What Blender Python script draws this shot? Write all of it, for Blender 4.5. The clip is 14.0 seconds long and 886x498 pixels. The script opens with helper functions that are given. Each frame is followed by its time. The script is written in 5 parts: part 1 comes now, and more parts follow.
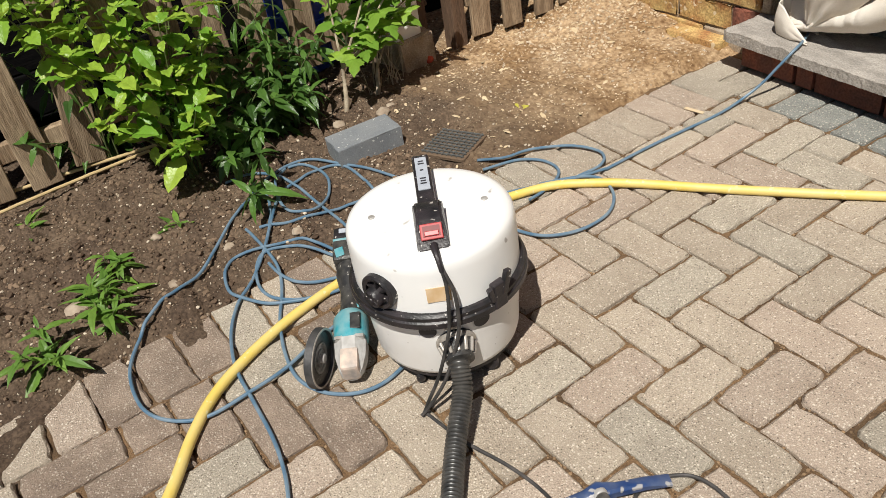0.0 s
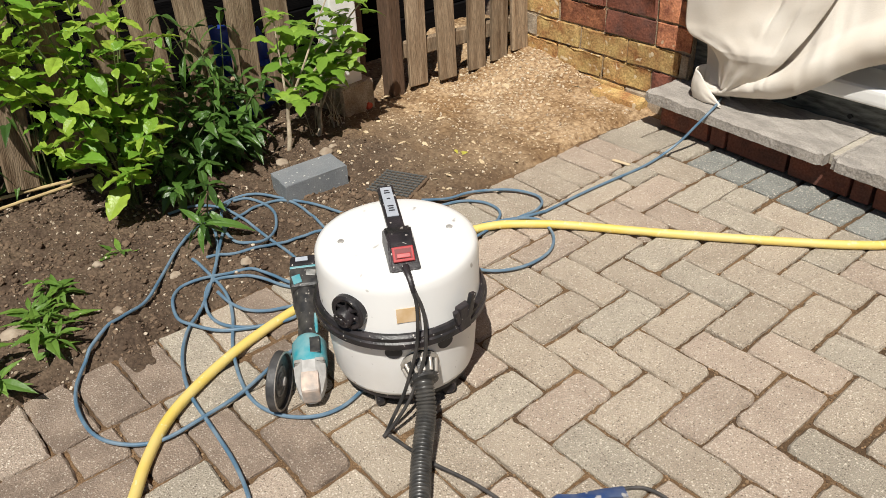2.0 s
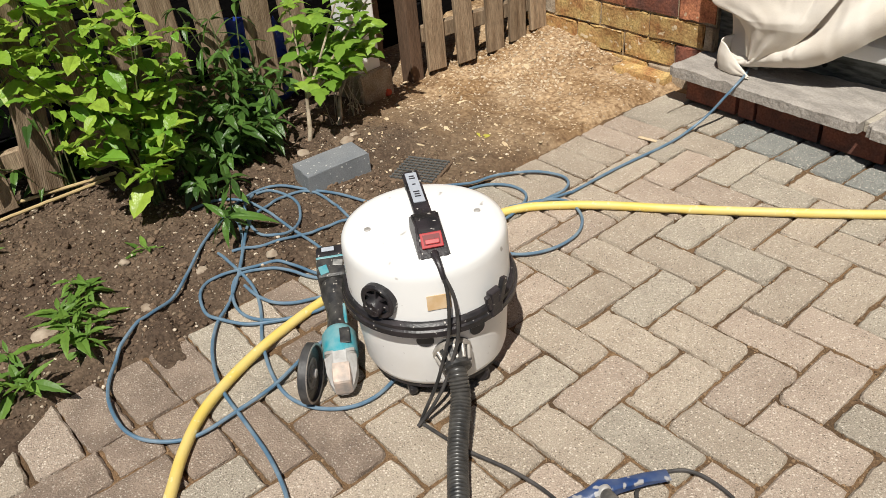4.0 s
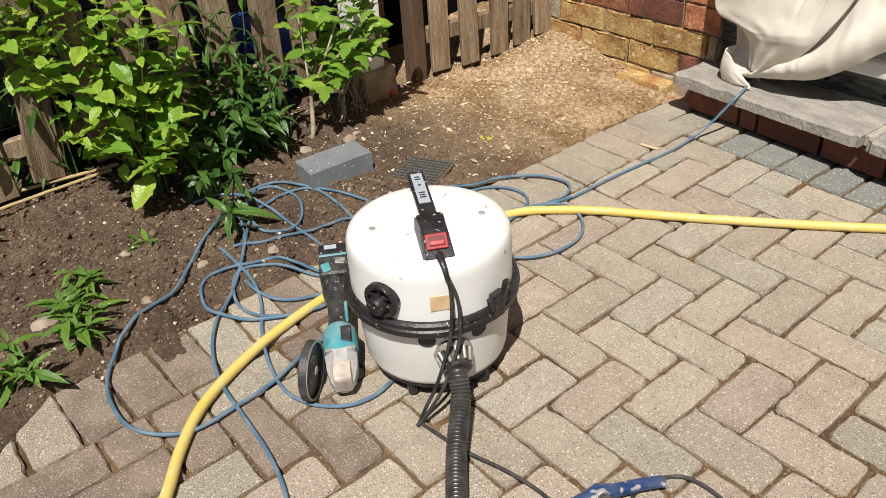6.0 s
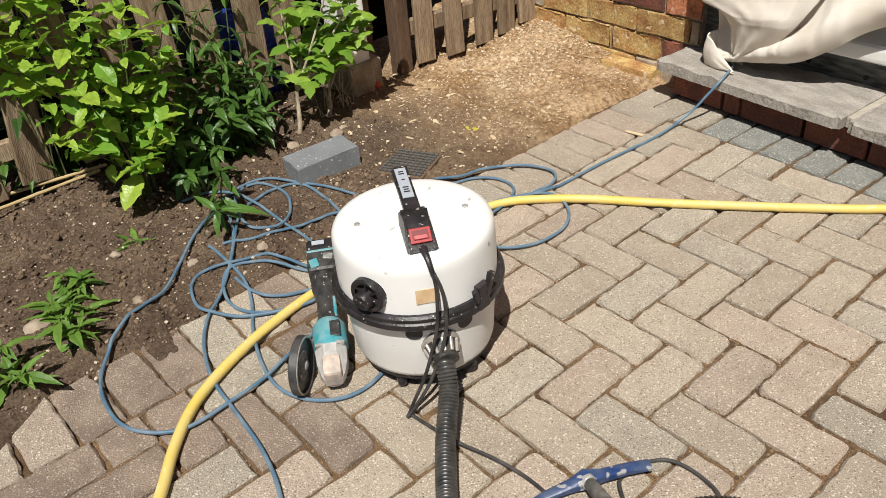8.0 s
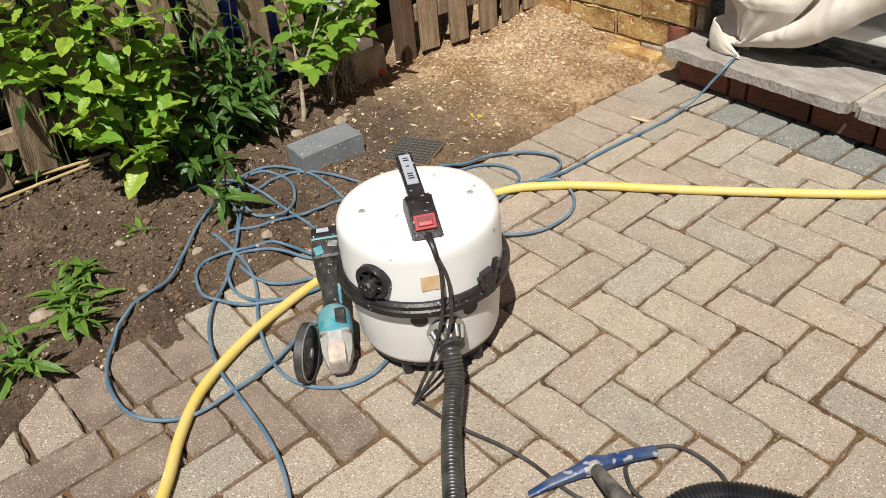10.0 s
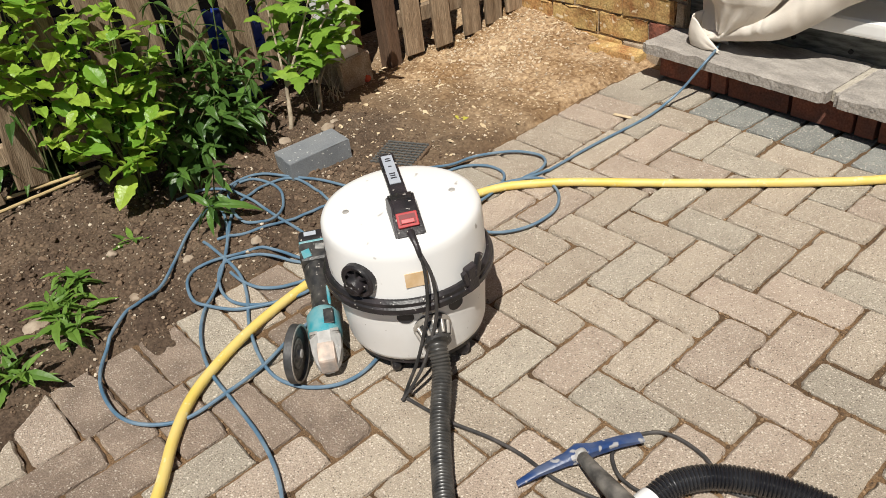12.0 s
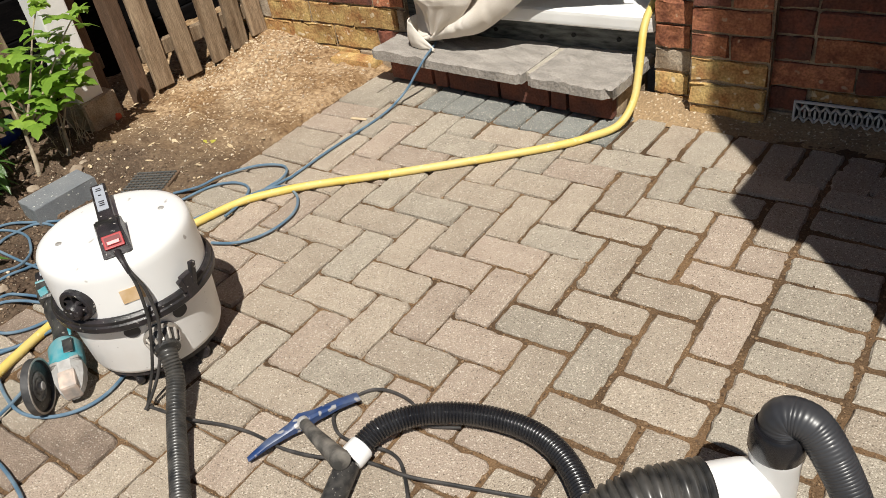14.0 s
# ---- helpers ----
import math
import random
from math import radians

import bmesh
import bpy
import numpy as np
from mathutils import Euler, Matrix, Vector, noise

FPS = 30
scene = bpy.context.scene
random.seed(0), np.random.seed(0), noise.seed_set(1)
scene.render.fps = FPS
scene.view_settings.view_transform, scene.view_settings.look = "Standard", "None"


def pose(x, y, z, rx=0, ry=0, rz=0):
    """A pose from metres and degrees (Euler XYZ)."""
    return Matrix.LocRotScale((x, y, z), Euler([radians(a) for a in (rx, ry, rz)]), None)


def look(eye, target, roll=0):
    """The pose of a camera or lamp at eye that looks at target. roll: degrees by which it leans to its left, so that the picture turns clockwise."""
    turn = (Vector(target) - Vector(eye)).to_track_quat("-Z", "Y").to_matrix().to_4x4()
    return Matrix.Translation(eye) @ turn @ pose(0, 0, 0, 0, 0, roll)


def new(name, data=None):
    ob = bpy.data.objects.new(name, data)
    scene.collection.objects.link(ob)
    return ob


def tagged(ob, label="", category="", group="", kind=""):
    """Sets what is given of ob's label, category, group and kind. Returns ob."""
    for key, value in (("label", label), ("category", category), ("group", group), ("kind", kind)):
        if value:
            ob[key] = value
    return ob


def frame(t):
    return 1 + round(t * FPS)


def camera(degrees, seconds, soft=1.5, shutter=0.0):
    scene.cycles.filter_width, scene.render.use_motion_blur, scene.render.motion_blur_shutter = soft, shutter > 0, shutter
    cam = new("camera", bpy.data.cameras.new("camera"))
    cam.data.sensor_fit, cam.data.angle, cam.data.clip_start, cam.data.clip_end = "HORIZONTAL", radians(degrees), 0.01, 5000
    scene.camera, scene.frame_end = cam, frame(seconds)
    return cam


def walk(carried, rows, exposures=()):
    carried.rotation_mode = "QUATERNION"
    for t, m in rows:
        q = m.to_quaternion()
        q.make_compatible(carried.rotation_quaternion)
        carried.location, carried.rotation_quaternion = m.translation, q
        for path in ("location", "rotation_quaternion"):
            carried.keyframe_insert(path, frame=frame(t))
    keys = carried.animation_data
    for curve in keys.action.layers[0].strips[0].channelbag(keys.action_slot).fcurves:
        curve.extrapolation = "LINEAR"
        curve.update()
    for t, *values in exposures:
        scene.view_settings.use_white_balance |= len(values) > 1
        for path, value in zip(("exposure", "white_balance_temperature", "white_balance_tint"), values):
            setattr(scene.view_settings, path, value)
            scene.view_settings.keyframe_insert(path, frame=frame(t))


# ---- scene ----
cam = camera(58.5, 14.0, soft=0.75)
PATH = [
    (0, (0.936, -0.561, 1.16), (-0.465, 0.234, -0.026), -9.5),
    (0.5, (0.92, -0.621, 1.152), (-0.371, 0.332, -0.042), -7.0),
    (1, (1.03, -0.716, 1.174), (-0.228, 0.36, 0.052), -5.6),
    (1.5, (0.992, -0.721, 1.163), (-0.279, 0.376, 0.076), -4.2),
    (2, (0.93, -0.724, 1.156), (-0.375, 0.337, 0.072), -2.7),
    (2.5, (0.912, -0.701, 1.14), (-0.388, 0.355, 0.046), -3.3),
    (3, (0.918, -0.666, 1.138), (-0.421, 0.356, 0.061), -6.3),
    (3.2, (0.911, -0.687, 1.137), (-0.428, 0.324, 0.048), -6.1),
    (5.3, (0.898, -0.738, 1.138), (-0.409, 0.274, 0.013), -5.2),
    (5.5, (0.896, -0.743, 1.14), (-0.414, 0.27, 0.019), -4.5),
    (6, (0.894, -0.739, 1.145), (-0.422, 0.28, 0.037), -3.9),
    (6.5, (0.899, -0.737, 1.143), (-0.422, 0.287, 0.044), -3.9),
    (7, (0.896, -0.731, 1.14), (-0.411, 0.294, 0.026), -3.8),
    (7.5, (0.904, -0.727, 1.158), (-0.398, 0.29, 0.03), -3.9),
    (8, (0.917, -0.727, 1.163), (-0.382, 0.287, 0.028), -5.3),
    (8.5, (0.913, -0.724, 1.16), (-0.382, 0.285, 0.017), -5.6),
    (9, (0.91, -0.724, 1.154), (-0.38, 0.279, 0.002), -5.4),
    (11.5, (0.94, -0.732, 1.158), (-0.368, 0.253, 0.011), -6.8),
    (12, (0.959, -0.726, 1.149), (-0.343, 0.278, 0.01), -7.6),
    (12.5, (1.016, -0.723, 1.121), (-0.266, 0.291, -0.031), -10.0),
    (13, (1.132, -0.674, 1.124), (-0.091, 0.377, -0.059), -14.9),
    (13.5, (1.237, -0.698, 1.169), (0.14, 0.509, 0.012), -10.4),
    (14, (1.31, -0.651, 1.169), (0.266, 0.606, 0.016), -10.0),
]
walk(cam, [(t, look(eye, target, roll)) for t, eye, target, roll in PATH], exposures=[(0, 0.07), (12, 0.06), (13, 0.14), (14, 0.07)])

# ---- light ----
SUN_DIR = Vector((-0.675 * 0.515, 0.737 * 0.515, -0.857))      # the way the sunlight travels
world = bpy.data.worlds.new("sky")
scene.world = world
world.use_nodes = True
wn = world.node_tree.nodes
sky = wn.new("ShaderNodeTexSky")
sky.sky_type, sky.sun_disc = "NISHITA", False
sky.sun_elevation, sky.sun_rotation = radians(59), math.atan2(0.675, -0.737)
world.node_tree.links.new(sky.outputs[0], wn["Background"].inputs[0])
wn["Background"].inputs[1].default_value = 0.040
sun_data = bpy.data.lights.new("sun", "SUN")
sun_data.energy, sun_data.angle, sun_data.color = 5.35, radians(0.53), (1.0, 0.96, 0.885)
sun = new("sun", sun_data)
sun.matrix_world = look((2, -4, 7), Vector((2, -4, 7)) + SUN_DIR)


# ---- materials ----
def material(name, color, rough=0.6, metal=0.0, dark=None, scale=20.0, amount=0.5, fine=0.0, fine_scale=200.0,
             bump=0.0, bump_scale=80.0, vary=0.0, speck=None, speck_scale=300.0, speck_cut=0.7, stretch=(1, 1, 1), spec=0.5, coat=0.0):
    """A surface: base colour, blotches of a second colour, grain, specks, relief and a change from piece to piece."""
    m = bpy.data.materials.new(name)
    m.use_nodes = True
    t, n, l = m.node_tree, m.node_tree.nodes, m.node_tree.links
    b = n["Principled BSDF"]
    b.inputs["Roughness"].default_value = rough
    b.inputs["Metallic"].default_value = metal
    b.inputs["Specular IOR Level"].default_value = spec
    b.inputs["Coat Weight"].default_value = coat
    co = n.new("ShaderNodeTexCoord")
    mp = n.new("ShaderNodeMapping")
    mp.inputs["Scale"].default_value = stretch
    info = n.new("ShaderNodeObjectInfo")
    off = n.new("ShaderNodeVectorMath")
    off.operation = "MULTIPLY_ADD"
    l.new(info.outputs["Random"], off.inputs[0])
    off.inputs[1].default_value = (7.3, 3.1, 5.7)
    l.new(co.outputs["Object"], off.inputs[2])
    l.new(off.outputs[0], mp.inputs[0])

    def tex(sc, detail=4.0):
        x = n.new("ShaderNodeTexNoise")
        x.inputs["Scale"].default_value, x.inputs["Detail"].default_value = sc, detail
        l.new(mp.outputs[0], x.inputs["Vector"])
        return x.outputs["Fac"]

    def ramp(sock, lo, hi):
        x = n.new("ShaderNodeMapRange")
        x.inputs[1].default_value, x.inputs[2].default_value = lo, hi
        l.new(sock, x.inputs[0])
        return x.outputs[0]

    def mix(fac, a, c, mode="MIX", gain=1.0):
        x = n.new("ShaderNodeMix")
        x.data_type, x.blend_type = "RGBA", mode
        if isinstance(fac, float):
            x.inputs[0].default_value = fac
        else:
            g = n.new("ShaderNodeMath")
            g.operation = "MULTIPLY"
            g.inputs[1].default_value = gain
            l.new(fac, g.inputs[0])
            l.new(g.outputs[0], x.inputs[0])
        for sock, v in ((x.inputs[6], a), (x.inputs[7], c)):
            if isinstance(v, tuple):
                sock.default_value = (*v, 1)
            else:
                l.new(v, sock)
        return x.outputs[2]

    col = color
    if dark:
        col = mix(ramp(tex(scale), 0.35, 0.68), color, dark, gain=amount)
    if isinstance(vary, tuple):
        col = mix(info.outputs["Random"], col, vary)
    elif vary:
        g = n.new("ShaderNodeMapRange")
        g.inputs[3].default_value, g.inputs[4].default_value = 1 - vary, 1 + vary * 0.6
        l.new(info.outputs["Random"], g.inputs[0])
        hsv = n.new("ShaderNodeHueSaturation")
        if isinstance(col, tuple):
            hsv.inputs["Color"].default_value = (*col, 1)
        else:
            l.new(col, hsv.inputs["Color"])
        l.new(g.outputs[0], hsv.inputs["Value"])
        col = hsv.outputs[0]
    if fine:
        col = mix(ramp(tex(fine_scale, 2.0), 0.3, 0.7), col, (0.0, 0.0, 0.0), gain=fine)
    if speck:
        col = mix(ramp(tex(speck_scale, 1.0), speck_cut, speck_cut + 0.05), col, speck, gain=0.9)
    if isinstance(col, tuple):
        b.inputs["Base Color"].default_value = (*col, 1)
    else:
        l.new(col, b.inputs["Base Color"])
    if bump:
        x = n.new("ShaderNodeBump")
        x.inputs["Strength"].default_value, x.inputs["Distance"].default_value = min(1.0, bump), 0.004
        l.new(tex(bump_scale, 6.0), x.inputs["Height"])
        l.new(x.outputs[0], b.inputs["Normal"])
    return m


def paver_material(name, color, dark, stain=0.5, grain=1.0):
    """Worn concrete block: washed-out aggregate, pale and dark grains, blotches and a change from block to block."""
    m = material(name, color, 0.92, dark=dark, scale=16, amount=stain, fine=0.45, fine_scale=420, bump=1.0, bump_scale=260, vary=0.12, spec=0.15)
    t, n, l = m.node_tree, m.node_tree.nodes, m.node_tree.links
    b = n["Principled BSDF"]
    col = b.inputs["Base Color"].links[0].from_socket
    co = n["Mapping"].outputs[0]
    for sc, size, cut, above, tint, gain in ((150, 0.36, 0.80, True, (0.78, 0.71, 0.60), 0.6), (260, 0.42, 0.72, True, (0.74, 0.67, 0.57), 0.55), (230, 0.42, 0.15, False, (0.11, 0.085, 0.065), 0.75)):
        v = n.new("ShaderNodeTexVoronoi")
        v.inputs["Scale"].default_value = sc
        l.new(co, v.inputs["Vector"])
        near = n.new("ShaderNodeMapRange")
        near.inputs[1].default_value, near.inputs[2].default_value = size, size - 0.12
        l.new(v.outputs["Distance"], near.inputs[0])
        sep = n.new("ShaderNodeSeparateColor")
        l.new(v.outputs["Color"], sep.inputs[0])
        pick = n.new("ShaderNodeMath")
        pick.operation = "GREATER_THAN" if above else "LESS_THAN"
        pick.inputs[1].default_value = cut
        l.new(sep.outputs[0], pick.inputs[0])
        both = n.new("ShaderNodeMath")
        both.operation = "MULTIPLY"
        l.new(near.outputs[0], both.inputs[0])
        l.new(pick.outputs[0], both.inputs[1])
        amt = n.new("ShaderNodeMath")
        amt.operation = "MULTIPLY"
        amt.inputs[1].default_value = gain * grain
        l.new(both.outputs[0], amt.inputs[0])
        mx = n.new("ShaderNodeMix")
        mx.data_type = "RGBA"
        l.new(amt.outputs[0], mx.inputs[0])
        l.new(col, mx.inputs[6])
        mx.inputs[7].default_value = (*tint, 1)
        col = mx.outputs[2]
    l.new(col, b.inputs["Base Color"])
    return m


PAVER_BUFF = paver_material("paver_buff", (0.53, 0.45, 0.355), (0.41, 0.335, 0.26))
PAVER_PINK = paver_material("paver_pink", (0.53, 0.432, 0.345), (0.40, 0.312, 0.245))
PAVER_OLIVE = paver_material("paver_olive", (0.505, 0.447, 0.36), (0.38, 0.33, 0.265))
PAVER_DIRTY = paver_material("paver_dirty", (0.39, 0.305, 0.238), (0.245, 0.186, 0.145), 0.85, 0.6)
PAVER_GREY = paver_material("paver_grey", (0.34, 0.345, 0.315), (0.235, 0.24, 0.225))
JOINT = material("joint_sand", (0.115, 0.075, 0.046), 0.95, dark=(0.29, 0.18, 0.097), scale=5, amount=0.9, fine=0.5, fine_scale=300, bump=1.0, bump_scale=200, spec=0.1)
SOIL = material("dry_soil", (0.135, 0.095, 0.068), 0.95, dark=(0.20, 0.145, 0.10), scale=7, amount=0.9, fine=0.5, fine_scale=120, bump=1.0, bump_scale=130, speck=(0.42, 0.36, 0.28), speck_scale=120, speck_cut=0.7, spec=0.1)
SAND = material("sandy_earth", (0.43, 0.30, 0.17), 0.95, dark=(0.30, 0.21, 0.13), scale=6, amount=0.9, fine=0.4, fine_scale=150, bump=1.0, bump_scale=130, speck=(0.62, 0.52, 0.38), speck_scale=110, speck_cut=0.64, spec=0.1)
PEBBLE = material("pebble", (0.38, 0.31, 0.235), 0.85, dark=(0.22, 0.16, 0.11), scale=40, amount=0.8, bump=0.5, bump_scale=200)
def lump_material(name, color, other, bump_scale=200):
    """Loose lumps that differ from one to the next."""
    m = material(name, color, 0.95, bump=1.0, bump_scale=bump_scale, spec=0.1)
    t = m.node_tree
    geo = t.nodes.new("ShaderNodeNewGeometry")
    mx = t.nodes.new("ShaderNodeMix")
    mx.data_type = "RGBA"
    mx.inputs[6].default_value, mx.inputs[7].default_value = (*color, 1), (*other, 1)
    t.links.new(geo.outputs["Random Per Island"], mx.inputs[0])
    t.links.new(mx.outputs[2], t.nodes["Principled BSDF"].inputs["Base Color"])
    return m


CLOD = lump_material("soil_clod", (0.075, 0.05, 0.035), (0.22, 0.155, 0.105))
CRUMB = lump_material("joint_crumb", (0.07, 0.045, 0.03), (0.34, 0.23, 0.135))
GRIT = lump_material("pale_grit", (0.25, 0.19, 0.13), (0.66, 0.57, 0.45))
CHIP = material("wood_chip", (0.62, 0.50, 0.33), 0.85, dark=(0.45, 0.34, 0.2), scale=40, amount=0.8)
BRICK_RED = material("brick_red", (0.60, 0.25, 0.13), 0.9, dark=(0.30, 0.115, 0.07), scale=24, amount=1.0, fine=0.5, fine_scale=150, bump=1.0, bump_scale=60, speck=(0.50, 0.36, 0.24), speck_scale=38, speck_cut=0.69, vary=0.3, spec=0.2)
# dark red brick; on the right wall it also carries shade as colour
BRICK_DARK_AND_SHADED = material("brick_dark_and_shaded", (0.27, 0.10, 0.065), 0.9, dark=(0.15, 0.075, 0.06), scale=22, amount=0.9, fine=0.4, fine_scale=150, bump=0.8, bump_scale=90, vary=0.25, spec=0.2)
BRICK_YELLOW = material("brick_yellow_stock", (0.74, 0.53, 0.22), 0.9, dark=(0.46, 0.22, 0.09), scale=16, amount=1.0, fine=0.5, fine_scale=150, bump=1.0, bump_scale=60, speck=(0.64, 0.53, 0.36), speck_scale=38, speck_cut=0.66, vary=0.22, spec=0.2)
STONE_PALE = material("old_stone", (0.50, 0.42, 0.32), 0.9, dark=(0.32, 0.23, 0.15), scale=20, amount=0.8, fine=0.4, bump=1.0, bump_scale=70, spec=0.2)
MORTAR = material("lime_mortar", (0.58, 0.46, 0.31), 0.95, dark=(0.20, 0.14, 0.10), scale=14, amount=0.8, fine=0.4, fine_scale=250, bump=1.0, bump_scale=150, spec=0.1)
RUBBLE = lump_material("warm_rubble", (0.34, 0.235, 0.14), (0.66, 0.55, 0.40))
PALE_MORTAR = material("pale_mortar", (0.55, 0.50, 0.42), 0.95, dark=(0.42, 0.37, 0.30), scale=30, amount=0.7, fine=0.3, bump=0.8, bump_scale=160, spec=0.1)
SLAB = material("riven_slab", (0.47, 0.43, 0.385), 0.85, dark=(0.30, 0.275, 0.245), scale=6, amount=0.8, fine=0.4, fine_scale=110, bump=1.0, bump_scale=45, stretch=(2.2, 4.5, 2), spec=0.25)
BLOCK = material("grey_block", (0.195, 0.21, 0.225), 0.9, dark=(0.255, 0.265, 0.27), scale=16, amount=0.7, fine=0.22, fine_scale=260, bump=0.35, bump_scale=240, speck=(0.55, 0.55, 0.52), speck_scale=90, speck_cut=0.68, spec=0.2)
PICKET = material("weathered_wood", (0.46, 0.345, 0.23), 0.85, dark=(0.23, 0.155, 0.095), scale=7, amount=0.95, fine=0.45, fine_scale=60, bump=0.7, bump_scale=60, stretch=(6, 6, 0.6), vary=0.25, spec=0.2)
POST_WOOD = material("dark_stained_wood", (0.14, 0.09, 0.06), 0.8, dark=(0.21, 0.13, 0.085), scale=8, amount=0.7, fine=0.4, fine_scale=60, bump=0.7, bump_scale=60, stretch=(6, 6, 0.6), spec=0.2)
WHITE_PAINT = material("white_gloss_paint", (0.84, 0.84, 0.82), 0.45, dark=(0.6, 0.58, 0.53), scale=8, amount=0.35, bump=0.15, bump_scale=40)
# black paint of the sill base, and the shade coloured into the doorway gap
CILL_GAP_BLACK = material("black_paint_and_gap_shade", (0.014, 0.015, 0.015), 0.45, dark=(0.16, 0.17, 0.155), scale=16, amount=0.8, stretch=(1, 1, 5), bump=0.6, bump_scale=90)
CLOTH = material("cotton_dust_sheet", (0.79, 0.735, 0.655), 0.95, dark=(0.66, 0.57, 0.46), scale=6, amount=0.5, fine=0.12, fine_scale=400, bump=0.25, bump_scale=350, spec=0.1)
BODY_WHITE = material("white_enamel", (0.80, 0.80, 0.79), 0.3, dark=(0.72, 0.71, 0.68), scale=5, amount=0.5, speck=(0.36, 0.33, 0.30), speck_scale=34, speck_cut=0.735, bump=0.05, bump_scale=30)
BODY_LOWER = material("white_dusty_enamel", (0.80, 0.79, 0.77), 0.38, dark=(0.70, 0.67, 0.63), scale=14, amount=0.5, speck=(0.30, 0.26, 0.23), speck_scale=85, speck_cut=0.725, bump=0.05, bump_scale=30)
BLACK = material("black_plastic", (0.014, 0.014, 0.015), 0.36, dark=(0.06, 0.047, 0.052), scale=30, amount=0.5, speck=(0.5, 0.47, 0.43), speck_scale=110, speck_cut=0.70, bump=0.2, bump_scale=200, spec=0.35)
HOSE_BLACK = material("hose_black", (0.010, 0.010, 0.012), 0.26, dark=(0.028, 0.028, 0.03), scale=18, amount=0.6, spec=0.6)
HOSE_GREY = material("hose_grey", (0.027, 0.028, 0.032), 0.36, dark=(0.065, 0.066, 0.07), scale=18, amount=0.6, spec=0.5)
HOSE_DUSTY = material("hose_dusty", (0.016, 0.016, 0.016), 0.36, dark=(0.10, 0.094, 0.085), scale=26, amount=0.75, spec=0.6)
RED_RECESS_SHADE = material("red_recess_shade", (0.16, 0.008, 0.010), 0.45, dark=(0.10, 0.01, 0.01), scale=90, amount=0.5)
RED_SWITCH = material("red_switch", (0.36, 0.022, 0.026), 0.35, dark=(0.42, 0.05, 0.05), scale=90, amount=0.5)
LABEL_GREY = material("grey_label", (0.42, 0.45, 0.50), 0.4, dark=(0.33, 0.36, 0.41), scale=60, amount=0.6)
INK = material("dark_ink", (0.03, 0.03, 0.035), 0.5)
TAPE = material("aged_label", (0.62, 0.42, 0.22), 0.7, dark=(0.72, 0.55, 0.36), scale=45, amount=0.8)
STEEL = material("worn_steel", (0.50, 0.49, 0.47), 0.45, 0.35, dark=(0.30, 0.27, 0.23), scale=60, amount=0.7, bump=0.2, bump_scale=200)
CHROME_DIRTY = material("dusty_chrome", (0.52, 0.49, 0.45), 0.4, 0.4, dark=(0.30, 0.27, 0.23), scale=50, amount=0.8, bump=0.2, bump_scale=160)
TEAL = material("teal_plastic", (0.02, 0.27, 0.33), 0.5, dark=(0.30, 0.40, 0.40), scale=30, amount=0.8, bump=0.1, bump_scale=200)
PINK_CAST = material("dusty_alloy_head", (0.66, 0.52, 0.43), 0.6, dark=(0.30, 0.28, 0.26), scale=42, amount=0.9, bump=0.4, bump_scale=150)
GRIND_GREY = material("dusty_dark_plastic", (0.022, 0.022, 0.023), 0.42, dark=(0.085, 0.08, 0.072), scale=70, amount=0.7, speck=(0.32, 0.30, 0.27), speck_scale=150, speck_cut=0.68, bump=0.2, bump_scale=200)
GUARD = material("grey_guard_steel", (0.032, 0.032, 0.034), 0.5, 0.1, dark=(0.10, 0.096, 0.092), scale=45, amount=0.7, bump=0.2, bump_scale=200)
ALLOY = material("dusty_cast_alloy", (0.58, 0.57, 0.55), 0.5, 0.2, dark=(0.36, 0.34, 0.32), scale=50, amount=0.7, bump=0.3, bump_scale=160)
SCUFFED = material("scuffed_guard_metal", (0.10, 0.10, 0.098), 0.42, 0.5, dark=(0.32, 0.31, 0.29), scale=60, amount=0.8, bump=0.3, bump_scale=200)
CLEAR_CASE = material("scuffed_grey_plastic", (0.36, 0.35, 0.33), 0.4, dark=(0.05, 0.06, 0.06), scale=42, amount=1.0)
CABLE_BLUE = material("cable_blue", (0.07, 0.145, 0.225), 0.45, dark=(0.19, 0.255, 0.31), scale=22, amount=0.8)
HOSE_YELLOW = material("hose_yellow", (0.70, 0.52, 0.11), 0.5, dark=(0.68, 0.55, 0.24), scale=12, amount=0.7, speck=(0.72, 0.62, 0.30), speck_scale=70, speck_cut=0.66, bump=0.15, bump_scale=120)
CORD = material("cord_black", (0.02, 0.02, 0.02), 0.5, dark=(0.10, 0.09, 0.085), scale=30, amount=0.6)
PICK_BLUE = material("chipped_blue_paint", (0.012, 0.042, 0.145), 0.4, dark=(0.09, 0.115, 0.18), scale=30, amount=0.8, speck=(0.36, 0.35, 0.34), speck_scale=55, speck_cut=0.63, bump=0.2, bump_scale=90)
PICK_HANDLE = material("grimy_handle", (0.045, 0.043, 0.040), 0.6, dark=(0.26, 0.24, 0.21), scale=28, amount=0.9, bump=0.3, bump_scale=120)
PVC = material("white_pvc", (0.80, 0.80, 0.79), 0.35, dark=(0.72, 0.71, 0.68), scale=12, amount=0.4)
GRATE = material("cast_grate", (0.065, 0.067, 0.065), 0.6, dark=(0.11, 0.105, 0.095), scale=30, amount=0.8, bump=0.4, bump_scale=160)
VENT_IRON = material("painted_vent", (0.72, 0.72, 0.69), 0.6, dark=(0.50, 0.47, 0.42), scale=25, amount=0.6, bump=0.3, bump_scale=120)
